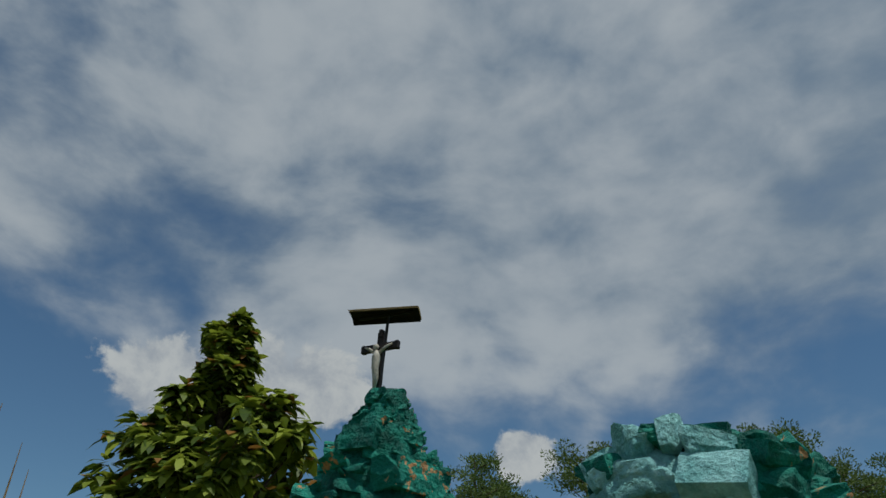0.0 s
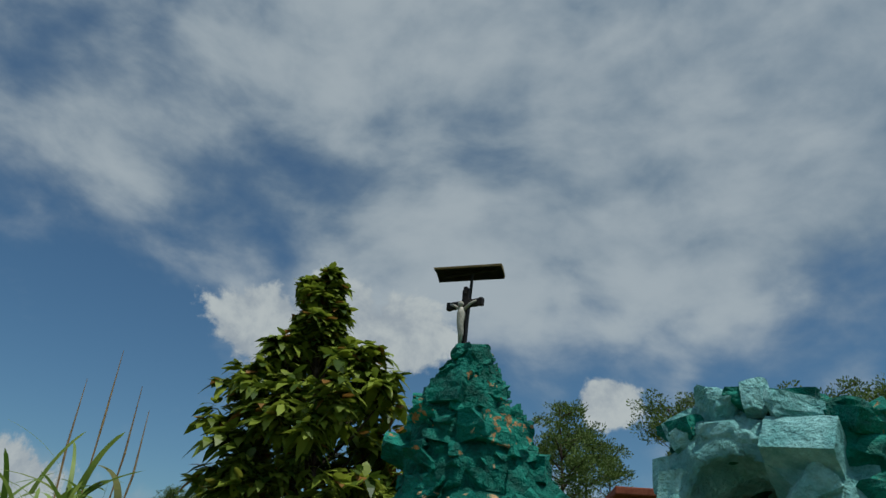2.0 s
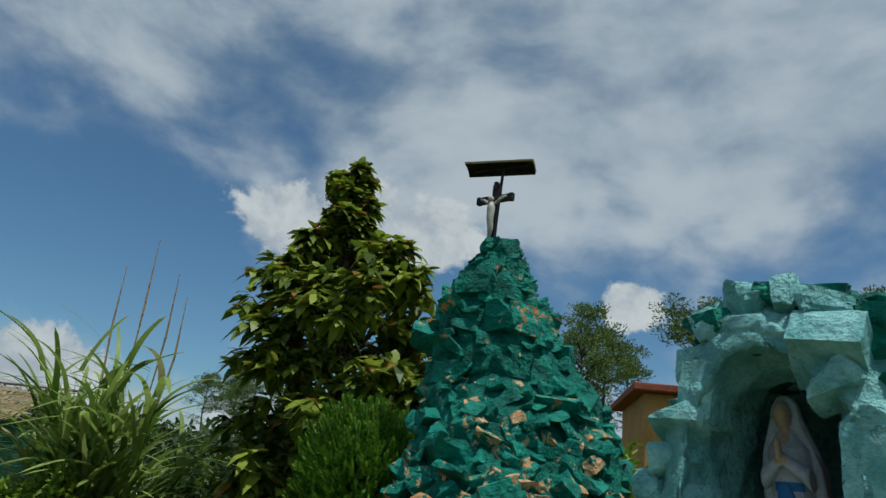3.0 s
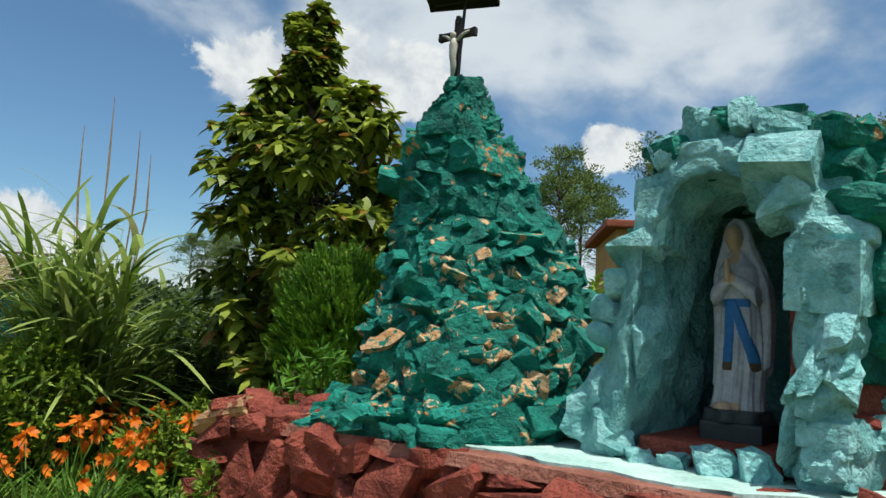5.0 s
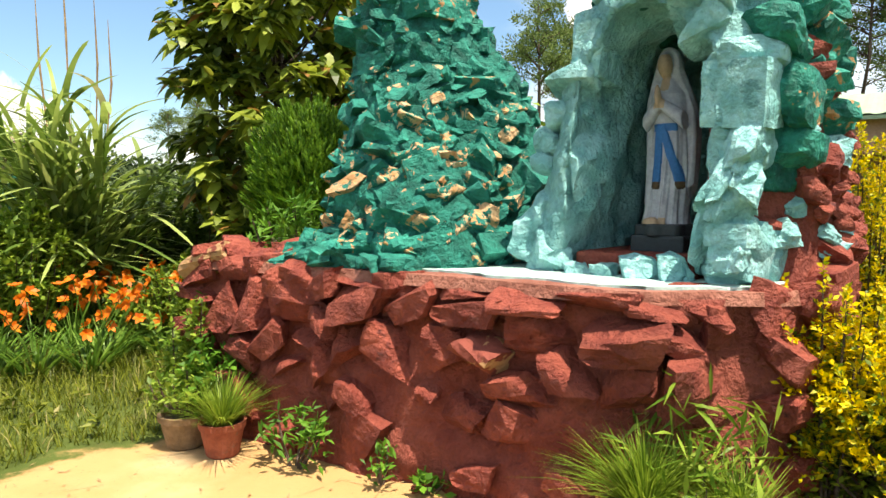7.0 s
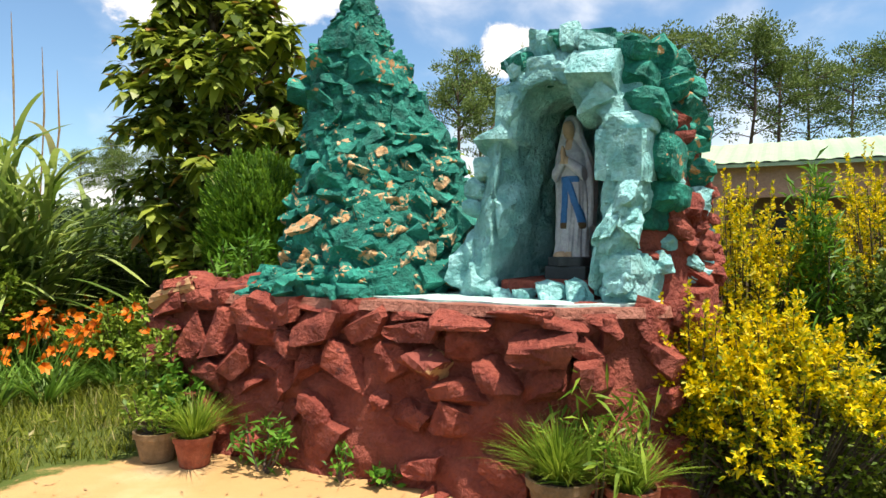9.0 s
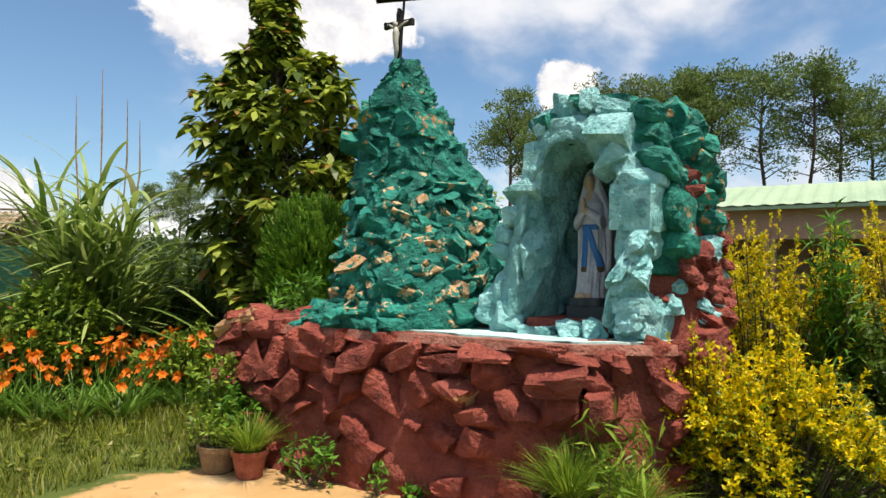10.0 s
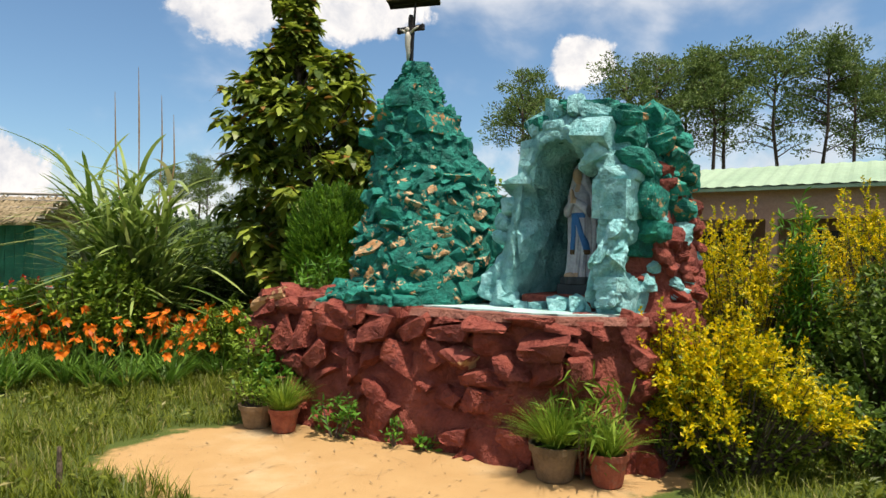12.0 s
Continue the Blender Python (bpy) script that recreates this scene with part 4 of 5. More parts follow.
    for p in me.polygons:
        x, y, z = p.center
        x -= 0.018 * math.sin((z - 0.1) * 5.2)
        kind = 0
        if z < 0.06:
            kind = 3
        elif 0.775 < z < 0.875 and y < -0.03 and abs(x) < 0.043 or 0.70 < z < 0.78 and y < -0.02 and abs(x) < 0.026:
            kind = 2
        elif 0.61 < z < 0.73 and y < -0.112 and abs(x) < 0.03 or z < 0.09 and y < -0.1:
            kind = 2
        elif y < -0.04 and 0.505 < z < 0.54 and abs(x) < 0.07:
            kind = 1
        elif y < -0.04 and 0.225 < z < 0.53 and (abs(x + 0.038 - 0.02 * z) < 0.026 or abs(x + 0.012 - (0.53 - z) * 0.40) < 0.024):
            kind = 4 if z < 0.26 else 1
        index.append(kind)
    me.polygons.foreach_set("material_index", index)
    me.polygons.foreach_set("use_smooth", [True] * len(me.polygons))
    ob = new("statue", me)
    ob.matrix_world = GROTTO @ pose(0.04, 0.10, 0.192, 0, 0, -6) @ Matrix.Diagonal((0.88, 0.90, 1.02, 1))
    tagged(ob, "robed plaster statue in white and blue standing in the niche", "statue")


make_statue()


# ---- planting ----
def unit(rnd, low=-1.0, high=1.0):
    while True:
        v = Vector((rnd.uniform(-1, 1), rnd.uniform(-1, 1), rnd.uniform(low, high)))
        if 0.05 < v.length < 1:
            return v.normalized()


def make_tree():
    x, y = -1.82, 7.0
    tree = thing("broadleaf_tree", Matrix.Translation((x, y, ground_level(x, y))), "broadleaf tree with glossy dark leaves and reddish young tips", "tree")
    rnd = random.Random(5)
    bm = bmesh.new()
    tube(bm, [(0.02, 0, -0.1), (-0.08, 0.02, 1.0), (-0.18, 0, 2.2), (-0.34, 0, 3.4), (-0.48, 0, 4.95)], [0.10, 0.085, 0.07, 0.045, 0.012], 9)
    crown = Soup()
    levels, reach = (0.5, 1.2, 2.0, 2.6, 3.1, 3.5, 3.75, 3.95, 4.15, 4.6, 4.9, 5.05), (0.85, 1.0, 0.95, 0.92, 0.95, 0.92, 0.78, 0.48, 0.20, 0.18, 0.12, 0.04)
    hubs = []
    while len(hubs) < 104:
        z = 1.15 + 3.05 * rnd.random() if len(hubs) > 18 else 4.1 + 0.85 * rnd.random()
        a = rnd.uniform(0, 2 * math.pi)
        r = np.interp(z, levels, reach) * (0.35 + 0.62 * rnd.random() ** 0.5)
        r *= 0.95 if math.cos(a) < 0 else 1.25
        hub = Vector((r * math.cos(a) - 0.10 * z, r * math.sin(a), z))
        if all((hub - h).length > (0.22 if z < 4.1 else 0.12) for h in hubs):
            hubs.append(hub)
            low = max(z - 0.25 - 0.5 * r, 0.3)
            start = Vector((-0.095 * low, 0, low))
            tube(bm, [start, start.lerp(hub, 0.55) + Vector((0, 0, -0.06)) + unit(rnd) * 0.06, hub], [0.022, 0.014, 0.006], 5)
    for k in range(1150):
        hub = hubs[k % len(hubs)]
        away = unit(rnd) * min(0.27, 0.30 * np.interp(hub.z, levels, reach) + 0.03) * rnd.random() ** 0.6
        spot = hub + Vector((away.x * 1.1, away.y * 1.1, away.z * 0.95))
        out = Vector((spot.x + 0.1 * spot.z, spot.y, 0.15)).normalized()
        for n in range(rnd.randint(8, 12)):  # a whorl of leaves that hang outwards from the twig's end
            u = 2 * math.pi * (n + rnd.random()) / 10
            way = (Vector((math.cos(u), math.sin(u), rnd.uniform(-0.7, 0.6))) + out * 0.5 + unit(rnd) * 0.4).normalized() * rnd.uniform(0.14, 0.25) * (0.75 if spot.z > 4.1 else 1.0)
            crown.leaf(spot + unit(rnd) * 0.035, way, rnd.uniform(0.08, 0.12), Vector((0, 0, 1)) + unit(rnd) * 0.35, rnd.uniform(0.1, 0.7))
    part("trunk", bm, BARK, tree, smooth=True)
    part_mesh("crown", crown.mesh("crown"), LEAF_TREE, tree)


make_tree()


def shrub(name, x, y, radius, height, shoots, leaf, mat, seed, label, category="shrub", lean=0.5, squash=1.0, group="", spread=0.25, width=0.5, level=None):
    """A bush of leafy shoots that rise and spread from its foot."""
    rnd = random.Random(seed)
    bush = thing(name, Matrix.Translation((x, y, ground_level(x, y) if level is None else level)), label, category, group)
    bm = bmesh.new()
    leaves = Soup()
    for k in range(shoots):
        a = rnd.uniform(0, 2 * math.pi)
        e = rnd.random() ** 0.6
        tip = Vector((radius * e * math.cos(a), radius * squash * e * math.sin(a), height * (1 - lean * e * e) * rnd.uniform(0.55, 1.0)))
        foot = Vector((tip.x * spread, tip.y * spread, 0))
        middle = foot.lerp(tip, 0.55) + Vector((tip.x * 0.2, tip.y * 0.2, 0.06 * tip.z))
        if k % 3 == 0:
            tube(bm, [foot, middle, tip], [0.010, 0.007, 0.003], 4)
        length = (tip - foot).length
        count = max(int(length * 0.62 / (leaf * 0.15)), 7)
        for n in range(count):
            s = 0.38 + 0.62 * n / count
            p = foot * (1 - s) ** 2 + middle * 2 * s * (1 - s) + tip * s * s + unit(rnd) * leaf * 1.6 * (1.05 - s)
            axis = (tip - middle).normalized()
            way = (unit(rnd) + axis * 0.7).normalized() * leaf * rnd.uniform(0.7, 1.25)
            leaves.leaf(p, way, leaf * width, Vector((0, 0, 1)) + unit(rnd) * 0.6, rnd.uniform(0.0, 0.35), 1)
    part("wood", bm, BARK, bush)
    part_mesh("foliage", leaves.mesh("foliage"), mat, bush)
    return bush


def golden_shrub(x, y, plumes, seed, label):
    """Plumes of small leaves on arching twigs: (foot, tip, bow, count of side twigs) for each stem's end."""
    rnd = random.Random(seed)
    bush = thing("golden_shrub", Matrix.Translation((x, y, ground_level(x, y))), label, "shrub", "golden shrubs")
    bm = bmesh.new()
    young, old = Soup(), Soup()
    for tip, size in plumes(rnd):
        foot = Vector((tip.x * 0.22, tip.y * 0.22, 0.0))
        knee = foot.lerp(tip, 0.6) + Vector((tip.x * 0.10, tip.y * 0.10, 0.10 * tip.z))
        tube(bm, [foot, knee, tip], [0.009, 0.006, 0.002], 4)
        axis = (tip - knee).normalized()
        twigs = [(knee.lerp(tip, 0.25 + 0.75 * n / 7), n / 7) for n in range(8)]
        for start, s in twigs:
            side = (unit(rnd) * 0.9 + axis * 0.9 + Vector((0, 0, 0.25))).normalized()
            length = size * (1.05 - 0.75 * s) * rnd.uniform(0.6, 1.1) if s < 1 else size * 0.6
            way = axis if s == 1 else side
            count = max(int(length / 0.0085), 7)
            for n in range(count):
                f = n / count
                p = start + way * length * f - Vector((0, 0, 0.25 * length * f * f))
                across = way.cross(unit(rnd)).normalized()
                leaf = rnd.uniform(0.024, 0.044)
                aim = (across * 0.8 + way * 0.75 + Vector((0, 0, 0.2))).normalized() * leaf
                is_old = rnd.random() < (0.45 if s < 0.3 else 0.07) * (1.1 - 0.6 * f)
                (old if is_old else young).leaf(p, aim, leaf * 0.52, Vector((0, 0, 1)) + unit(rnd) * 0.7, rnd.uniform(0.0, 0.5), 1)
        for n in range(26):  # green leaves lower on the stem
            p = foot.lerp(knee, rnd.uniform(0.35, 1.0)) + unit(rnd) * 0.09
            old.leaf(p, unit(rnd, -0.2, 1.0) * rnd.uniform(0.03, 0.05), 0.022, Vector((0, 0, 1)) + unit(rnd) * 0.6, 0.2, 1)
    part("wood", bm, BARK, bush)
    part_mesh("young_foliage", young.mesh("young_foliage"), LEAF_GOLD, bush, "golden-yellow young leaves")
    part_mesh("older_foliage", old.mesh("older_foliage"), LEAF_OLIVE, bush, "older green leaves")


def mounded(count, rx, ry, height, low=0.25, size=0.20):
    def make(rnd):
        for _ in range(count):
            a, e = rnd.uniform(0, 2 * math.pi), rnd.random() ** 0.55
            e *= 0.92 + 0.35 * noise.noise((math.cos(a) * 1.6, math.sin(a) * 1.6, 4))
            top = height * (1 - 0.62 * e ** 2.2) * rnd.uniform(0.62, 1.12)
            yield Vector((rx * e * math.cos(a), ry * e * math.sin(a), max(top, low))), size * rnd.uniform(0.7, 1.2)
    return make


def upright(count, rx, ry, height, size=0.22):
    def make(rnd):
        for _ in range(count):
            a, e = rnd.uniform(0, 2 * math.pi), rnd.random() ** 0.6
            yield Vector((rx * e * math.cos(a), ry * e * math.sin(a), height * rnd.uniform(0.3, 1.0) * (1 - 0.2 * e))), size * rnd.uniform(0.7, 1.2)
    return make


golden_shrub(1.93, 2.55, mounded(190, 0.68, 0.5, 0.95, 0.36, 0.24), 1, "low golden-yellow hedge shrub beside the red plinth")
golden_shrub(1.50, 2.66, upright(40, 0.2, 0.16, 1.26, 0.13), 2, "upright golden-yellow shoots against the plinth's corner")
golden_shrub(2.75, 4.7, upright(230, 0.9, 0.7, 2.0, 0.27), 3, "tall golden-yellow shrub behind the grotto")
golden_shrub(4.3, 5.0, upright(240, 0.95, 0.7, 2.3, 0.28), 4, "tall golden-yellow shrub near the building")
shrub("dark_shrub", 3.9, 3.7, 1.0, 1.55, 230, 0.075, LEAF_SHRUB, 5, "dense dark green shrub among golden ones", lean=0.4)
shrub("spiky_plant", 3.1, 4.2, 0.16, 2.15, 26, 0.16, LEAF_FERN, 6, "tall narrow plant with spiky green leaves", "plant", lean=0.1, width=0.14)
shrub("weedy_shrub", 2.9, 2.9, 0.55, 0.7, 70, 0.07, LEAF_SHRUB, 7, "thin weedy shrub with small dull leaves", lean=0.5)
shrub("small_shrub", -4.15, 5.75, 0.58, 1.45, 190, 0.085, LEAF_LIME, 8, "yellow-green shrub beside the reed clump", lean=0.35)
shrub("small_shrub", -5.5, 6.6, 0.7, 1.15, 100, 0.12, LEAF_LIME, 18, "yellow-green shrub beside the reed clump", lean=0.35)
shrub("hedge_shrub", -2.7, 6.1, 0.75, 0.95, 200, 0.06, LEAF_LIME, 9, "low yellow-green shrub under the tree", lean=0.4)
shrub("hedge_shrub", -1.95, 5.9, 0.7, 0.85, 160, 0.055, LEAF_LIME, 10, "low yellow-green shrub under the tree", lean=0.4)
shrub("fern", -1.2, 4.75, 0.48, 0.78, 44, 0.13, LEAF_FERN, 11, "bright green feathery fern behind the plinth", "fern", lean=0.6, width=0.22, level=0.86)
shrub("back_shrub", 0.35, 6.3, 0.7, 2.5, 110, 0.11, LEAF_LIME, 12, "yellow-green shrub behind the mound", lean=0.25)
shrub("dark_shrub", -3.6, 8.4, 1.3, 1.9, 220, 0.12, LEAF_SHRUB, 13, "dense dark undergrowth behind the reeds", lean=0.3)
shrub("dark_shrub", -1.6, 8.6, 1.4, 2.0, 220, 0.12, LEAF_SHRUB, 14, "dense dark undergrowth behind the tree", lean=0.3)
shrub("dark_shrub", 6.2, 5.2, 1.5, 2.4, 260, 0.10, LEAF_SHRUB, 15, "dense dark shrub beside the building", lean=0.3)


def make_thuja():
    rnd = random.Random(31)
    x, y = -1.37, 5.55
    bush = thing("thuja", Matrix.Translation((x, y, ground_level(x, y))), "round clipped green thuja with fine upright sprays", "conifer shrub")
    bm = bmesh.new()
    tube(bm, [(0, 0, -0.05), (0, 0, 0.6), (0, 0, 1.4)], [0.045, 0.04, 0.02], 7)
    part("trunk", bm, BARK, bush)
    sprays = Soup()
    for k in range(2700):  # flat upright sprays, each a fan of short scaly twigs
        u = rnd.uniform(-0.75, 1.0)
        a = rnd.uniform(0, 2 * math.pi)
        d = Vector((math.sqrt(1 - u * u) * math.cos(a), math.sqrt(1 - u * u) * math.sin(a), u))
        swell = (0.90 + 0.20 * noise.noise(d * 3.0)) * (1 - 0.45 * rnd.random() ** 2.5)
        p = Vector((0.53 * d.x * swell, 0.53 * d.y * swell, 1.48 + 0.70 * d.z * swell))
        rise = (d * 0.75 + Vector((0, 0, 0.8)) + unit(rnd) * 0.25).normalized()
        side = rise.cross(unit(rnd)).normalized()
        size = rnd.uniform(0.07, 0.12)
        for n in range(16):
            f = n / 16
            turn = (1 if n % 2 else -1) * 0.75
            sprays.leaf(p + rise * size * f, (rise + side * turn).normalized() * size * (0.62 - 0.38 * f), 0.013, d + unit(rnd) * 0.3, -0.1, 1)
    part_mesh("foliage", sprays.mesh("foliage"), LEAF_THUJA, bush)


make_thuja()
shrub("red_flower_bush", -8.35, 10.4, 0.5, 1.15, 14, 0.07, PETAL_RED, 33, "loose bush with red blossoms before the hut", "flower", lean=0.3, width=0.8)


def make_reeds():
    rnd = random.Random(41)
    x, y = -4.2, 6.75
    reed = thing("reed_clump", Matrix.Translation((x, y, ground_level(x, y))), "tall clump of arching green reed grass with dry plumes", "reed grass")
    blades, canes = Soup(), Soup()
    for k in range(62):  # leaning canes with long leaves that arch over
        a, e = rnd.uniform(0, 2 * math.pi), rnd.random() ** 0.7
        foot = Vector((0.32 * e * math.cos(a), 0.32 * e * math.sin(a), 0))
        lean = Vector((math.cos(a) * 0.25 * e + rnd.uniform(-0.05, 0.05), math.sin(a) * 0.25 * e, 1.0)).normalized()
        tall = rnd.uniform(1.2, 2.65)
        canes.blade(foot, lean * tall, 0.035, 0.04, 3)
        for n in range(rnd.randint(10, 14)):
            s = 0.18 + 0.82 * (n + rnd.random()) / 14
            b = a + rnd.uniform(-1.5, 1.5) if rnd.random() < 0.7 else rnd.uniform(0, 2 * math.pi)
            open_out = rnd.uniform(0.2, 0.75)
            way = (lean + Vector((math.cos(b), math.sin(b), 0)) * open_out).normalized() * rnd.uniform(0.6, 1.2)
            blades.blade(foot + lean * tall * s, way, rnd.uniform(0.05, 0.085), rnd.uniform(0.35, 1.4) * (0.5 + open_out), 9)
    part_mesh("foliage", blades.mesh("foliage"), LEAF_REED, reed)
    part_mesh("cane_stand", canes.mesh("cane_stand"), LEAF_REED, reed)
    for dx, dy, h in ((-0.42, 0.1, 3.55), (-0.05, 0.0, 3.85), (0.22, 0.1, 3.5), (0.48, -0.1, 3.2)):
        bm = bmesh.new()
        tube(bm, [(dx * 0.3, dy, 0), (dx * 0.8, dy, h * 0.55), (dx, dy, h * 0.8), (dx - 0.02, dy, h)], [0.012, 0.009, 0.012, 0.003], 5)
        part("flower_stalk", bm, DRY, reed)


make_reeds()


def make_lilies():
    rnd = random.Random(51)
    models = []
    for k in range(4):
        lily = thing("daylily", Matrix.Identity(4), "clump of daylilies with open orange flowers", "flower", "daylilies in the bed")
        blades = Soup()
        for _ in range(60):
            a = rnd.uniform(0, 2 * math.pi)
            way = Vector((math.cos(a) * 0.5, math.sin(a) * 0.5, 1)).normalized() * rnd.uniform(0.35, 0.6)
            blades.blade(Vector((0.06 * math.cos(a), 0.06 * math.sin(a), 0)), way, 0.022, rnd.uniform(0.3, 0.7), 4)
        part_mesh("foliage", blades.mesh("foliage"), LEAF_LILY, lily)
        for _ in range(7 + k % 3):
            a = rnd.uniform(0, 2 * math.pi)
            tip = Vector((rnd.uniform(0.08, 0.3) * math.cos(a), rnd.uniform(0.08, 0.3) * math.sin(a), rnd.uniform(0.34, 0.78)))
            bm = bmesh.new()
            tube(bm, [(0, 0, 0), (tip.x * 0.4, tip.y * 0.4, tip.z * 0.6), tip], [0.005, 0.005, 0.004], 4)
            part("stalk", bm, LEAF_LILY, lily)
            petals = Soup()
            face = Vector((rnd.uniform(-1, 1), rnd.uniform(-1, 0.4), rnd.uniform(0.1, 0.8))).normalized()
            side = face.orthogonal().normalized()
            other = face.cross(side)
            for n in range(6):
                u = 2 * math.pi * n / 6
                way = (side * math.cos(u) + other * math.sin(u)) * rnd.uniform(0.05, 0.066) + face * 0.045
                petals.leaf(tip, way, 0.042, face, 0.3)
            part_mesh("flower", petals.mesh("flower"), PETAL, lily, "orange petals")
        models.append(lily)
    spots = []
    while len(spots) < 46:
        x, y = rnd.uniform(-5.6, -2.5), rnd.uniform(4.5, 6.6)
        if y > 4.0 + (x + 5.6) * 0.32 and noise.noise((x * 1.5, y * 1.5, 2)) > -0.3 and all(math.hypot(x - a, y - b) > 0.24 for a, b in spots):
            spots.append((x, y))
    for k, (x, y) in enumerate(spots):
        m = Matrix.Translation((x, y, ground_level(x, y) - 0.01)) @ pose(0, 0, 0, 0, 0, rnd.uniform(-60, 60))
        if k < 4:
            models[k].matrix_world = m
        else:
            copy_thing(models[k % 4], m)


make_lilies()


def in_sand(x, y):
    return ((x + 0.35) / 2.05) ** 2 + ((y - 2.75) / 1.0) ** 2


def in_plinth(x, y):
    ring = FRONT + REST
    inside = False
    for a, b in zip(ring, ring[1:] + ring[:1]):
        if (a.y > y) != (b.y > y) and x < (b.x - a.x) * (y - a.y) / (b.y - a.y) + a.x:
            inside = not inside
    return inside


def make_grass():
    rnd = random.Random(61)
    blades = Soup()
    for low, high, front, back, count, tall in ((-7.0, -1.4, 1.6, 5.6, 34000, 0.19), (-1.4, 1.6, 0.9, 1.9, 2500, 0.10), (1.2, 6.0, 0.9, 4.2, 16000, 0.2), (-12, -4.5, 5.5, 14, 7000, 0.25), (-6, 6, -5.0, 1.6, 14000, 0.15)):
        for _ in range(count):
            x, y = rnd.uniform(low, high), rnd.uniform(front, back)
            edge = in_sand(x, y) + 0.5 * noise.noise((x * 2.2, y * 2.2, 0))
            if edge < 1.05 or in_plinth(x, y) or noise.noise((x * 1.3, y * 1.3, 9)) < -0.42:
                continue
            a = rnd.uniform(0, 2 * math.pi)
            h = tall * rnd.uniform(0.4, 1.2) * (0.9 + 0.7 * noise.noise((x * 0.9, y * 0.9, 4)))
            blades.blade(Vector((x, y, ground_level(x, y) - 0.01)), Vector((math.cos(a) * 0.4, math.sin(a) * 0.4, 1)).normalized() * max(h, 0.04), rnd.uniform(0.005, 0.010), rnd.uniform(0.1, 0.6), 2)
    for _ in range(420):  # broad-leaved weeds and seed stalks among the blades
        x, y = (rnd.uniform(-6.5, -1.6), rnd.uniform(1.7, 5.2)) if rnd.random() < 0.7 else (rnd.uniform(1.5, 4.5), rnd.uniform(1.0, 3.2))
        if in_sand(x, y) < 1.15 or in_plinth(x, y):
            continue
        foot = Vector((x, y, ground_level(x, y)))
        if rnd.random() < 0.45:
            blades.blade(foot, Vector((rnd.uniform(-0.2, 0.2), rnd.uniform(-0.2, 0.2), 1)) * rnd.uniform(0.25, 0.5), 0.004, 0.2, 3)
            continue
        for _ in range(rnd.randint(7, 14)):
            way = unit(rnd, 0.1, 1.0) * rnd.uniform(0.05, 0.11)
            blades.leaf(foot + Vector((0, 0, rnd.uniform(0.02, 0.14))), way, 0.03, Vector((0, 0, 1)) + unit(rnd) * 0.4, 0.2, 1)
    ob = part_mesh("grass", blades.mesh("grass"), LEAF_GRASS)
    tagged(ob, "rough sunlit grass around the sandy patch", "grass", kind="stuff")


make_grass()


def flowerpot(x, y, radius, height, mat, label, tilt=0.0):
    pot = thing("flowerpot", Matrix.Translation((x, y, G)) @ pose(0, 0, 0, tilt, 0, 0), label, "flowerpot", "pots at the foot of the plinth")
    bm = bmesh.new()
    turned(bm, [(radius * 0.62, 0), (radius * 0.70, 0.01), (radius * 0.92, height * 0.80), (radius * 1.0, height * 0.82), (radius * 1.02, height), (radius * 0.90, height), (radius * 0.86, height * 0.85)], 26)
    part("body", bm, mat, pot, smooth=False)
    bm = bmesh.new()
    turned(bm, [(radius * 0.5, height * 0.5), (radius * 0.84, height * 0.86), (radius * 0.4, height * 0.90)], 18)
    part("soil", bm, SOIL, pot)
    return pot


flowerpot(-1.30, 3.38, 0.125, 0.19, CLAY, "small terracotta pot at the plinth's foot")
flowerpot(-1.56, 3.50, 0.145, 0.19, EARTHENWARE, "brown earthenware pot at the plinth's foot")
flowerpot(0.73, 2.42, 0.165, 0.23, EARTHENWARE, "brown earthenware pot with a crusted rim")
flowerpot(1.05, 2.33, 0.13, 0.21, CLAY, "red terracotta pot with a chipped rim")


def tuft(name, x, y, z, height, radius, count, width, mat, seed, label):
    """A potted tuft of narrow arching leaves."""
    rnd = random.Random(seed)
    ob = thing(name, Matrix.Translation((x, y, z)), label, "plant")
    blades = Soup()
    for _ in range(count):
        a = rnd.uniform(0, 2 * math.pi)
        e = rnd.random()
        foot = Vector((0.06 * e * math.cos(a), 0.06 * e * math.sin(a), 0))
        way = Vector((math.cos(a) * radius / height * e, math.sin(a) * radius / height * e, 1)).normalized() * height * rnd.uniform(0.5, 1.05)
        blades.blade(foot, way, width, rnd.uniform(0.1, 0.8), 4)
    part_mesh("foliage", blades.mesh("foliage"), mat, ob)
    return ob


tuft("potted_grass", -1.30, 3.38, G + 0.16, 0.36, 0.30, 520, 0.007, LEAF_LIME, 1, "grassy plant spilling over a terracotta pot")
tuft("potted_grass", 0.73, 2.42, G + 0.20, 0.40, 0.34, 900, 0.006, LEAF_LIME, 2, "bushy grassy plant in an earthenware pot")
tuft("potted_grass", 1.05, 2.33, G + 0.18, 0.32, 0.26, 420, 0.008, LEAF_LIME, 3, "grassy plant in a red terracotta pot")
shrub("potted_plant", -1.56, 3.52, 0.20, 0.36, 30, 0.055, LEAF_LIME, 21, "leafy yellow-green plant in a brown pot", "plant", lean=0.5, level=G + 0.16)
shrub("potted_plant", -1.42, 3.66, 0.24, 0.66, 40, 0.075, LEAF_FERN, 22, "bright green leafy plant against the plinth", "plant", lean=0.3)
shrub("dry_climber", -1.72, 3.78, 0.22, 0.98, 20, 0.06, LEAF_LIME, 23, "half-dry climbing stems with a few yellow leaves", "plant", lean=0.15)
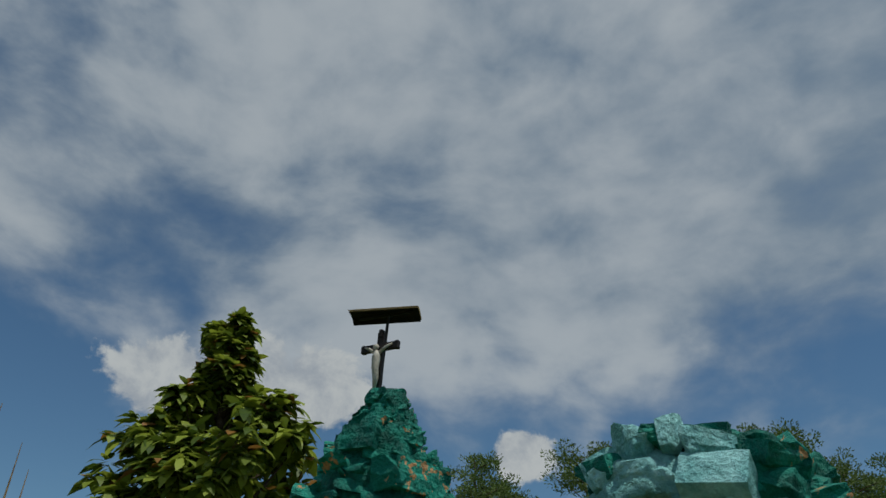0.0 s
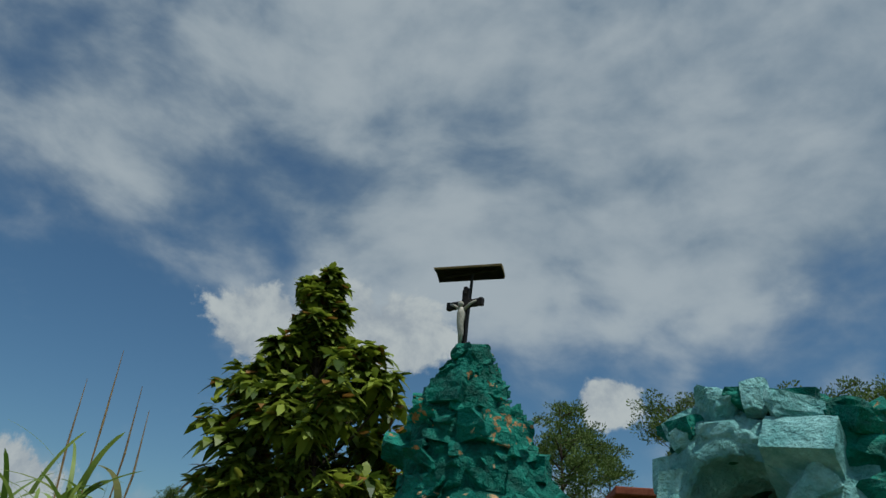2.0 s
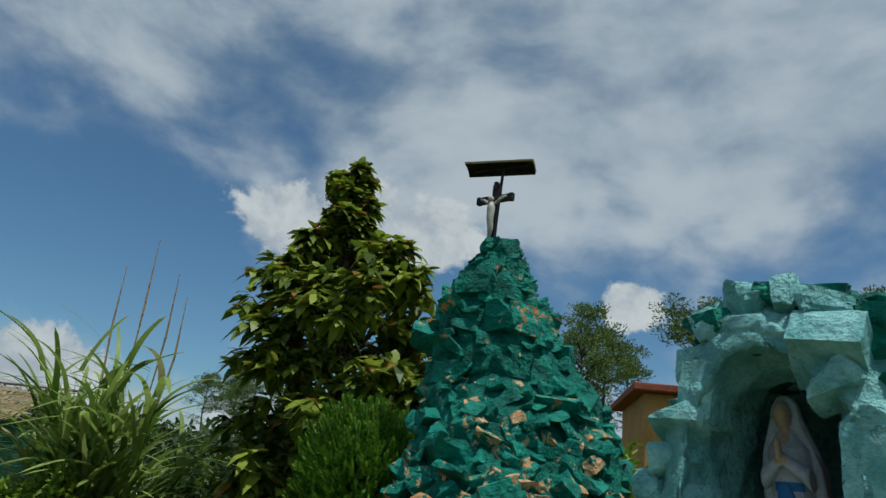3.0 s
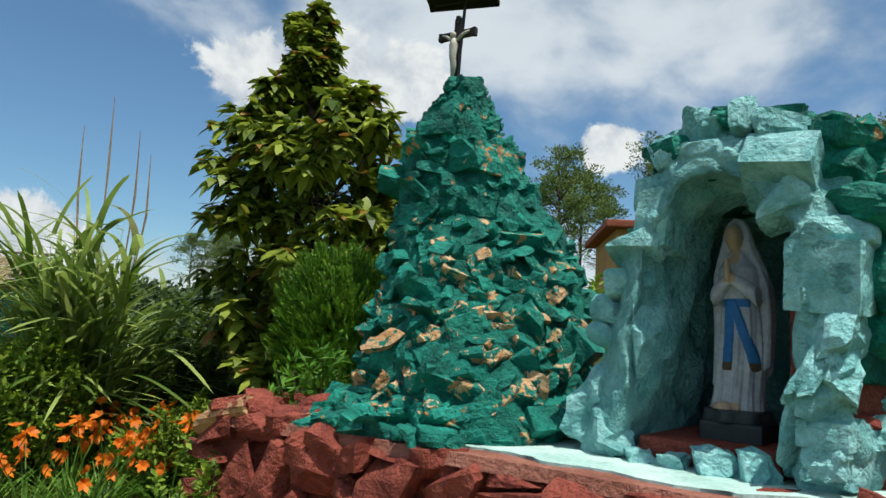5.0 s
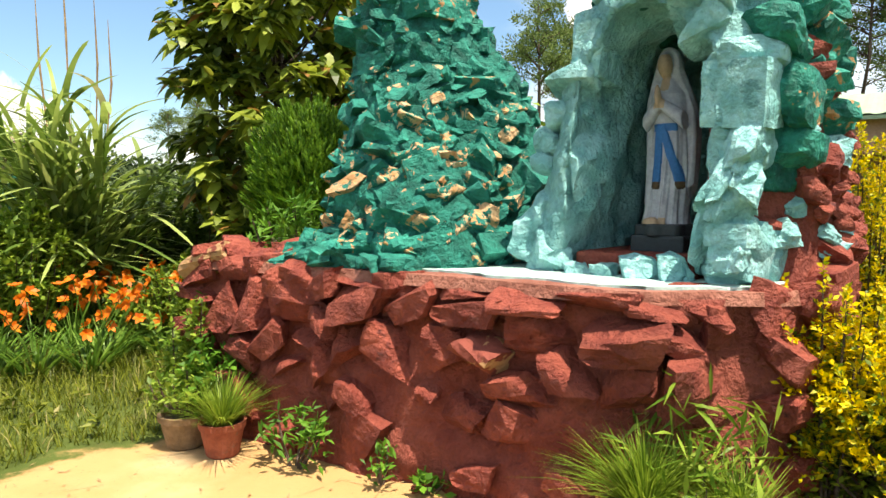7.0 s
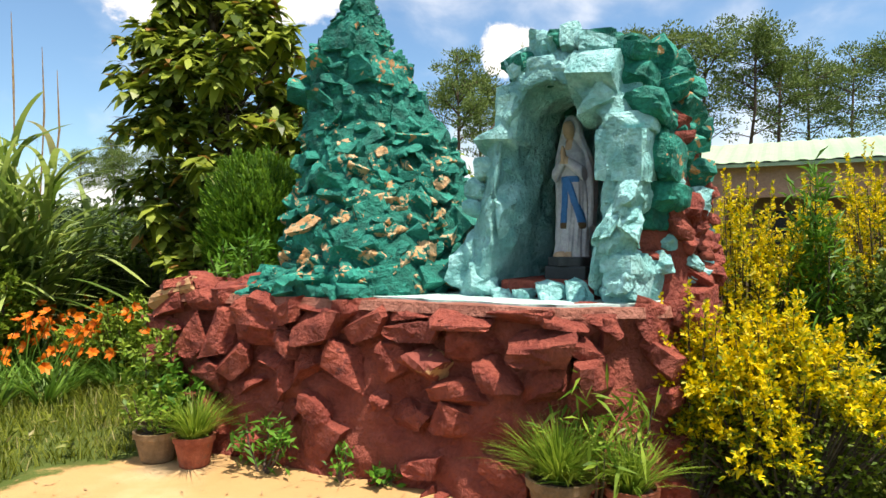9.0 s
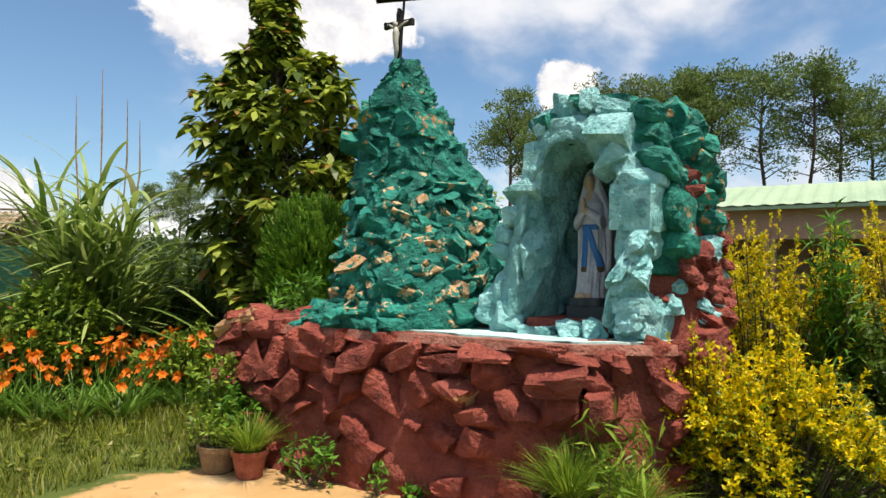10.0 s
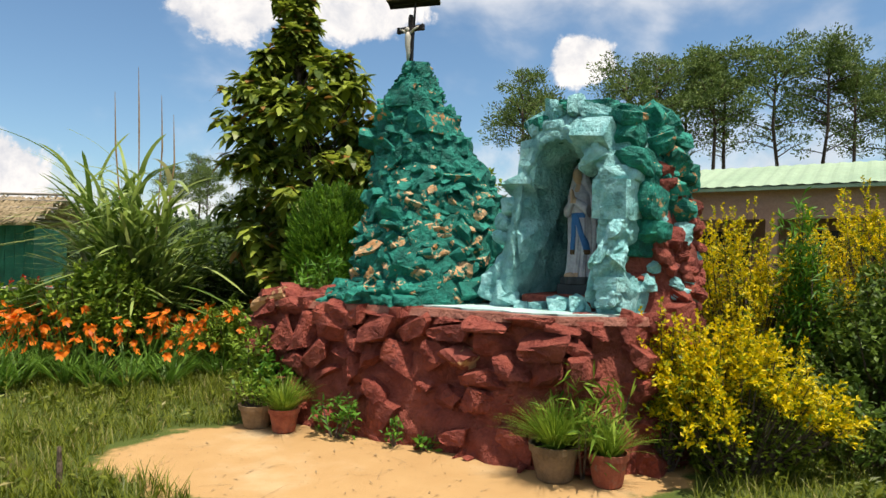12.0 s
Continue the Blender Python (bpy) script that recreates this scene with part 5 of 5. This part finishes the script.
shrub("bamboo_plant", 0.92, 2.5, 0.34, 0.74, 26, 0.15, LEAF_LIME, 24, "small bamboo-like plant with long yellow-green leaves", "plant", lean=0.25, width=0.13)
shrub("weed", -0.86, 3.22, 0.17, 0.38, 14, 0.085, LEAF_FERN, 25, "leafy green weed growing at the plinth's foot", "weed", lean=0.3, width=0.3)
shrub("weed", -0.38, 3.06, 0.10, 0.20, 7, 0.07, LEAF_FERN, 26, "small green weed at the plinth's foot", "weed", lean=0.3, width=0.3)
shrub("weed", -0.14, 2.98, 0.08, 0.12, 8, 0.055, LEAF_FERN, 27, "small round-leaved weed at the plinth's foot", "weed", lean=0.5, width=0.7)


def make_litter():
    """Dry bits and pebbles strewn over the sand."""
    rnd = random.Random(66)
    bits = Soup()
    for _ in range(380):
        x, y = rnd.uniform(-2.3, 1.4), rnd.uniform(1.7, 3.6)
        if in_sand(x, y) > 1.1 or in_plinth(x, y):
            continue
        a = rnd.uniform(0, 6.28)
        way = Vector((math.cos(a), math.sin(a), rnd.uniform(0.05, 0.4))) * rnd.uniform(0.015, 0.05)
        bits.leaf(Vector((x, y, ground_level(x, y) + 0.004)), way, rnd.uniform(0.004, 0.016), Vector((0, 0, 1)), 0.0, 1)
    for _ in range(26):
        x, y = rnd.uniform(-2.2, 1.2), rnd.uniform(1.8, 3.2)
        if in_sand(x, y) < 1.0 and not in_plinth(x, y):
            a = rnd.uniform(0, 6.28)
            bits.blade(Vector((x, y, ground_level(x, y) + 0.005)), Vector((math.cos(a), math.sin(a), 0.03)) * rnd.uniform(0.12, 0.35), 0.004, 0.02, 3)
    tagged(part_mesh("leaf_litter", bits.mesh("leaf_litter"), DRY), "dry leaf bits and twigs strewn on the sand", "leaf litter", kind="stuff")


make_litter()


# ---- building, hut and fences ----
def make_building():
    place = Matrix.Translation((7.48, 15.23, G)) @ pose(0, 0, 0, 0, 0, -30.0)
    house = thing("low_building", place, "long single-storey dusty pink building with a green sheet roof", "building")
    length = 18.0
    bm = bmesh.new()
    box(bm, length, 0.25, 0.80, pose(length / 2 - 3.2, 0.0, 2.82))
    part("veranda_beam", bm, PINK_WALL, house, "dusty pink concrete beam")
    bm = bmesh.new()
    box(bm, length, 0.2, 3.3, pose(length / 2 - 3.2, 2.4, 1.6))
    part("wall", bm, PINK_WALL, house)
    bm = bmesh.new()
    box(bm, length, 0.25, 1.0, pose(length / 2 - 3.2, 0.0, 0.5))
    part("parapet", bm, PINK_WALL, house)
    for k in range(6):
        bm = bmesh.new()
        box(bm, 0.28, 0.28, 2.42, pose(-3.0 + k * 3.1, 0.0, 1.21), 0.02)
        part("pillar", bm, PINK_WALL, house)
    for k in range(5):
        bm = bmesh.new()
        box(bm, 1.5, 0.05, 1.2, pose(-1.5 + k * 3.1, 2.28, 1.6))
        part("window", bm, plain("dark_window", (0.03, 0.03, 0.035), 0.2), house, "dark window")
    # corrugated sheet roof that falls to the front
    verts, faces = [], []
    n = int((length + 1) / 0.09)
    for i in range(n + 1):
        x = -3.6 + i * 0.09
        bump = 0.022 if i % 4 in (0, 1) else 0.0
        verts += [(x, -0.55, 3.20 + bump), (x, 3.0, 4.10 + bump)]
    for i in range(n):
        faces.append((2 * i, 2 * i + 2, 2 * i + 3, 2 * i + 1))
    part_mesh("roof", mesh_of("roof", verts, faces), ROOF_GREEN, house, "pale green ribbed sheet roof")
    verts = [(x, y, z - d) for d in (0.02, 0.10) for x, y, z in ((-3.6, -0.53, 3.20), (length - 2.6, -0.53, 3.20), (length - 2.6, 3.0, 4.10), (-3.6, 3.0, 4.10))]
    faces = [(0, 1, 2, 3), (7, 6, 5, 4), (0, 4, 5, 1), (1, 5, 6, 2), (2, 6, 7, 3), (3, 7, 4, 0)]
    part_mesh("roof_deck", mesh_of("roof_deck", verts, faces), ROOF_GREEN, house)


make_building()


def make_hut():
    hut = thing("hut", Matrix.Translation((-10.1, 11.5, ground_level(-10.1, 11.5) - 0.12)) @ pose(0, 0, 0, 0, 0, 12), "small green-boarded hut under an open thatched roof", "hut")
    for k in range(17):
        bm = bmesh.new()
        box(bm, 0.17, 0.04, 2.0, pose(-1.4 + k * 0.175, -0.9, 1.0), 0.005)
        part("board", bm, HUT_GREEN, hut)
    bm = bmesh.new()
    box(bm, 2.9, 1.7, 1.95, pose(0, 0, 0.98))
    part("wall", bm, HUT_GREEN, hut)
    for s in (-1, 1):
        rnd = random.Random(70 + s)
        straw = Soup()
        for _ in range(1600):
            x, t = rnd.uniform(-1.75, 1.75), rnd.random()
            p = Vector((x, s * t * 1.5, 2.62 - 0.5 * t))
            straw.blade(p + Vector((0, 0, rnd.uniform(0, 0.06))), Vector((rnd.uniform(-0.12, 0.12), s * 0.45, -0.16)), 0.03, 0.1, 2)
        part_mesh("thatch", straw.mesh("thatch"), THATCH, hut)
    for y, z in ((-1.5, 2.10), (-0.9, 2.32), (-0.4, 2.50), (0.0, 2.66), (0.6, 2.45), (1.3, 2.15)):
        bm = bmesh.new()
        tube(bm, [(-1.95, y, z), (1.9, y, z + 0.03)], [0.03, 0.025], 6)
        part("roof_pole", bm, PALE_WOOD, hut)


make_hut()


def make_orange_house():
    house = thing("orange_house", Matrix.Translation((2.72, 12.5, G - 0.25)), "orange-plastered outbuilding glimpsed behind the mound", "outbuilding")
    bm = bmesh.new()
    box(bm, 1.9, 2.4, 3.65, pose(0, 0, 1.82), 0.02)
    part("wall", bm, material("orange_plaster", (0.42, 0.22, 0.06), (0.50, 0.28, 0.10), 1.5, 0.85, 0.2, 20.0), house)
    bm = bmesh.new()
    box(bm, 2.3, 2.8, 0.12, pose(0, 0, 3.71), 0.02)
    part("roof", bm, CLAY, house, "red roof slab")


make_orange_house()


def make_fence():
    fence = thing("rail_fence", Matrix.Translation((-8.75, 9.0, G)), "low wooden rail fence before the hut", "fence")
    bm = bmesh.new()
    tube(bm, [(-2.5, 0, 0.74), (0, 0, 0.75), (2.4, 0, 0.77)], [0.035, 0.035, 0.03], 6)
    part("rail", bm, PALE_WOOD, fence)
    for x in (-2.3, -0.4, 1.4, 2.3):
        bm = bmesh.new()
        tube(bm, [(x, 0.03, -0.1), (x, 0.03, 0.82)], [0.04, 0.035], 6)
        part("post", bm, PALE_WOOD, fence)
    post = thing("wooden_stake", Matrix.Translation((-2.26, 1.98, G)), "short weathered wooden stake in the grass", "stake")
    bm = bmesh.new()
    tube(bm, [(0, 0, -0.1), (0.005, 0, 0.12), (0, 0, 0.25)], [0.018, 0.018, 0.012], 7)
    part("shaft", bm, BARK, post)


make_fence()


def make_shed():
    shed = thing("white_shed", Matrix.Translation((-7.6, 14.0, G - 0.35)), "distant shed with a white sheet roof", "shed")
    bm = bmesh.new()
    box(bm, 1.8, 1.6, 0.8, pose(0, 0, 0.4))
    part("wall", bm, PALE_WOOD, shed)
    bm = bmesh.new()
    box(bm, 2.2, 2.0, 0.04, pose(0, 0, 0.95, 0, 16, 0), 0.01)
    part("roof", bm, WHITE_SHEET, shed)


make_shed()

# ---- pines and far woods ----
def pine_model(seed, height, label):
    rnd = random.Random(seed)
    pine = thing("pine", Matrix.Identity(4), label, "pine tree", "pines behind the building")
    bm = bmesh.new()
    bend = [rnd.uniform(-0.25, 0.25) for _ in range(4)]
    spine = [Vector((bend[k] * (k > 0), bend[3 - k] * (k > 0), height * s)) for k, s in enumerate((-0.02, 0.35, 0.65, 0.97))]
    tube(bm, spine, [0.16, 0.13, 0.09, 0.03], 8)
    needles = Soup()
    for k in range(30):
        s = 0.50 + 0.48 * rnd.random() ** 0.8
        start = spine[1].lerp(spine[2], (s - 0.35) / 0.3) if s < 0.65 else spine[2].lerp(spine[3], (s - 0.65) / 0.32)
        a = rnd.uniform(0, 2 * math.pi)
        reach = height * (0.20 if 0.6 < s < 0.85 else 0.13) * rnd.uniform(0.5, 1.1)
        tip = start + Vector((math.cos(a) * reach, math.sin(a) * reach, reach * rnd.uniform(0.1, 0.6)))
        tube(bm, [start, start.lerp(tip, 0.5) + Vector((0, 0, 0.1)), tip], [0.05, 0.035, 0.015], 4)
        for c in range(rnd.randint(3, 5) if s > 0.6 else 1):
            centre = start.lerp(tip, rnd.uniform(0.45, 1.05)) + unit(rnd) * 0.35
            size = rnd.uniform(0.45, 0.85)
            for _ in range(62):
                v = unit(rnd)
                p = centre + Vector((v.x * size, v.y * size, v.z * size * 0.5)) * rnd.random() ** 0.4
                needles.leaf(p, (v + Vector((0, 0, 0.7))).normalized() * rnd.uniform(0.14, 0.26), 0.085, unit(rnd), 0.1, 1)
    part("trunk", bm, BARK, pine, smooth=True)
    part_mesh("crown", needles.mesh("crown"), LEAF_PINE, pine)
    return pine


def make_pines():
    rnd = random.Random(81)
    models = [pine_model(82 + k, 14.0, "tall slender pine with an open needle crown") for k in range(4)]
    for k, (x, y, scale) in enumerate(PINES):
        m = Matrix.Translation((x, y, ground_level(x, y))) @ pose(0, 0, 0, 0, 0, rnd.uniform(0, 360)) @ Matrix.Diagonal((scale, scale, scale, 1))
        if k < 4:
            models[k].matrix_world = m
        else:
            ob = copy_thing(models[k % 4], m)
            ob.matrix_world = m


PINES = [(8.9, 37, 0.90), (10.6, 38, 0.93), (12.4, 39, 0.96), (13.9, 38, 0.98), (15.3, 40, 1.0), (17.6, 38, 1.0), (20.2, 38, 1.0), (22.6, 39, 0.96), (25, 40, 0.95), (28, 40, 0.95), (31, 41, 1.0), (2.6, 34, 0.80), (4.0, 36, 0.76), (6.5, 44, 0.8), (-20, 42, 0.50), (-18.6, 43, 0.56), (-17.2, 41, 0.50), (-15.8, 43, 0.52), (-14.2, 42, 0.46)]
make_pines()


def make_far_woods():
    """Wooded slopes and thickets that close the view behind everything."""
    rnd = random.Random(91)
    soup = Soup()

    def clump(c, size, count, leaf):
        for _ in range(count):
            v = unit(rnd)
            soup.leaf(c + Vector((v.x * size, v.y * size, abs(v.z) * size * 0.9)) * rnd.random() ** 0.35, (v + unit(rnd) * 0.6).normalized() * leaf * rnd.uniform(0.7, 1.3), leaf * 0.6, unit(rnd), 0.1, 1)

    for _ in range(260):  # near thickets behind the garden
        x = rnd.uniform(-26, 22)
        y = rnd.uniform(16, 24) if x < 3 else rnd.uniform(23, 30)
        h = rnd.uniform(1.6, 2.6) if -16 < x < -3 else rnd.uniform(1.0, 1.9) if x < -2 else rnd.uniform(1.0, 2.6)
        for z in np.arange(0.2, h, 0.8):
            clump(Vector((x + rnd.uniform(-0.4, 0.4), y, G + z)), rnd.uniform(0.7, 1.1), 110, 0.17)
    for _ in range(420):  # the far slope
        x, y = rnd.uniform(-120, 60), rnd.uniform(55, 120)
        clump(Vector((x, y, ground_level(x, y) + rnd.uniform(0, 1.5))), rnd.uniform(2.0, 4.0), 60, 1.1)
    ob = part_mesh("far_woods", soup.mesh("far_woods"), LEAF_WOODS)
    tagged(ob, "wooded slopes and thickets in the distance", "woods", kind="stuff")


make_far_woods()
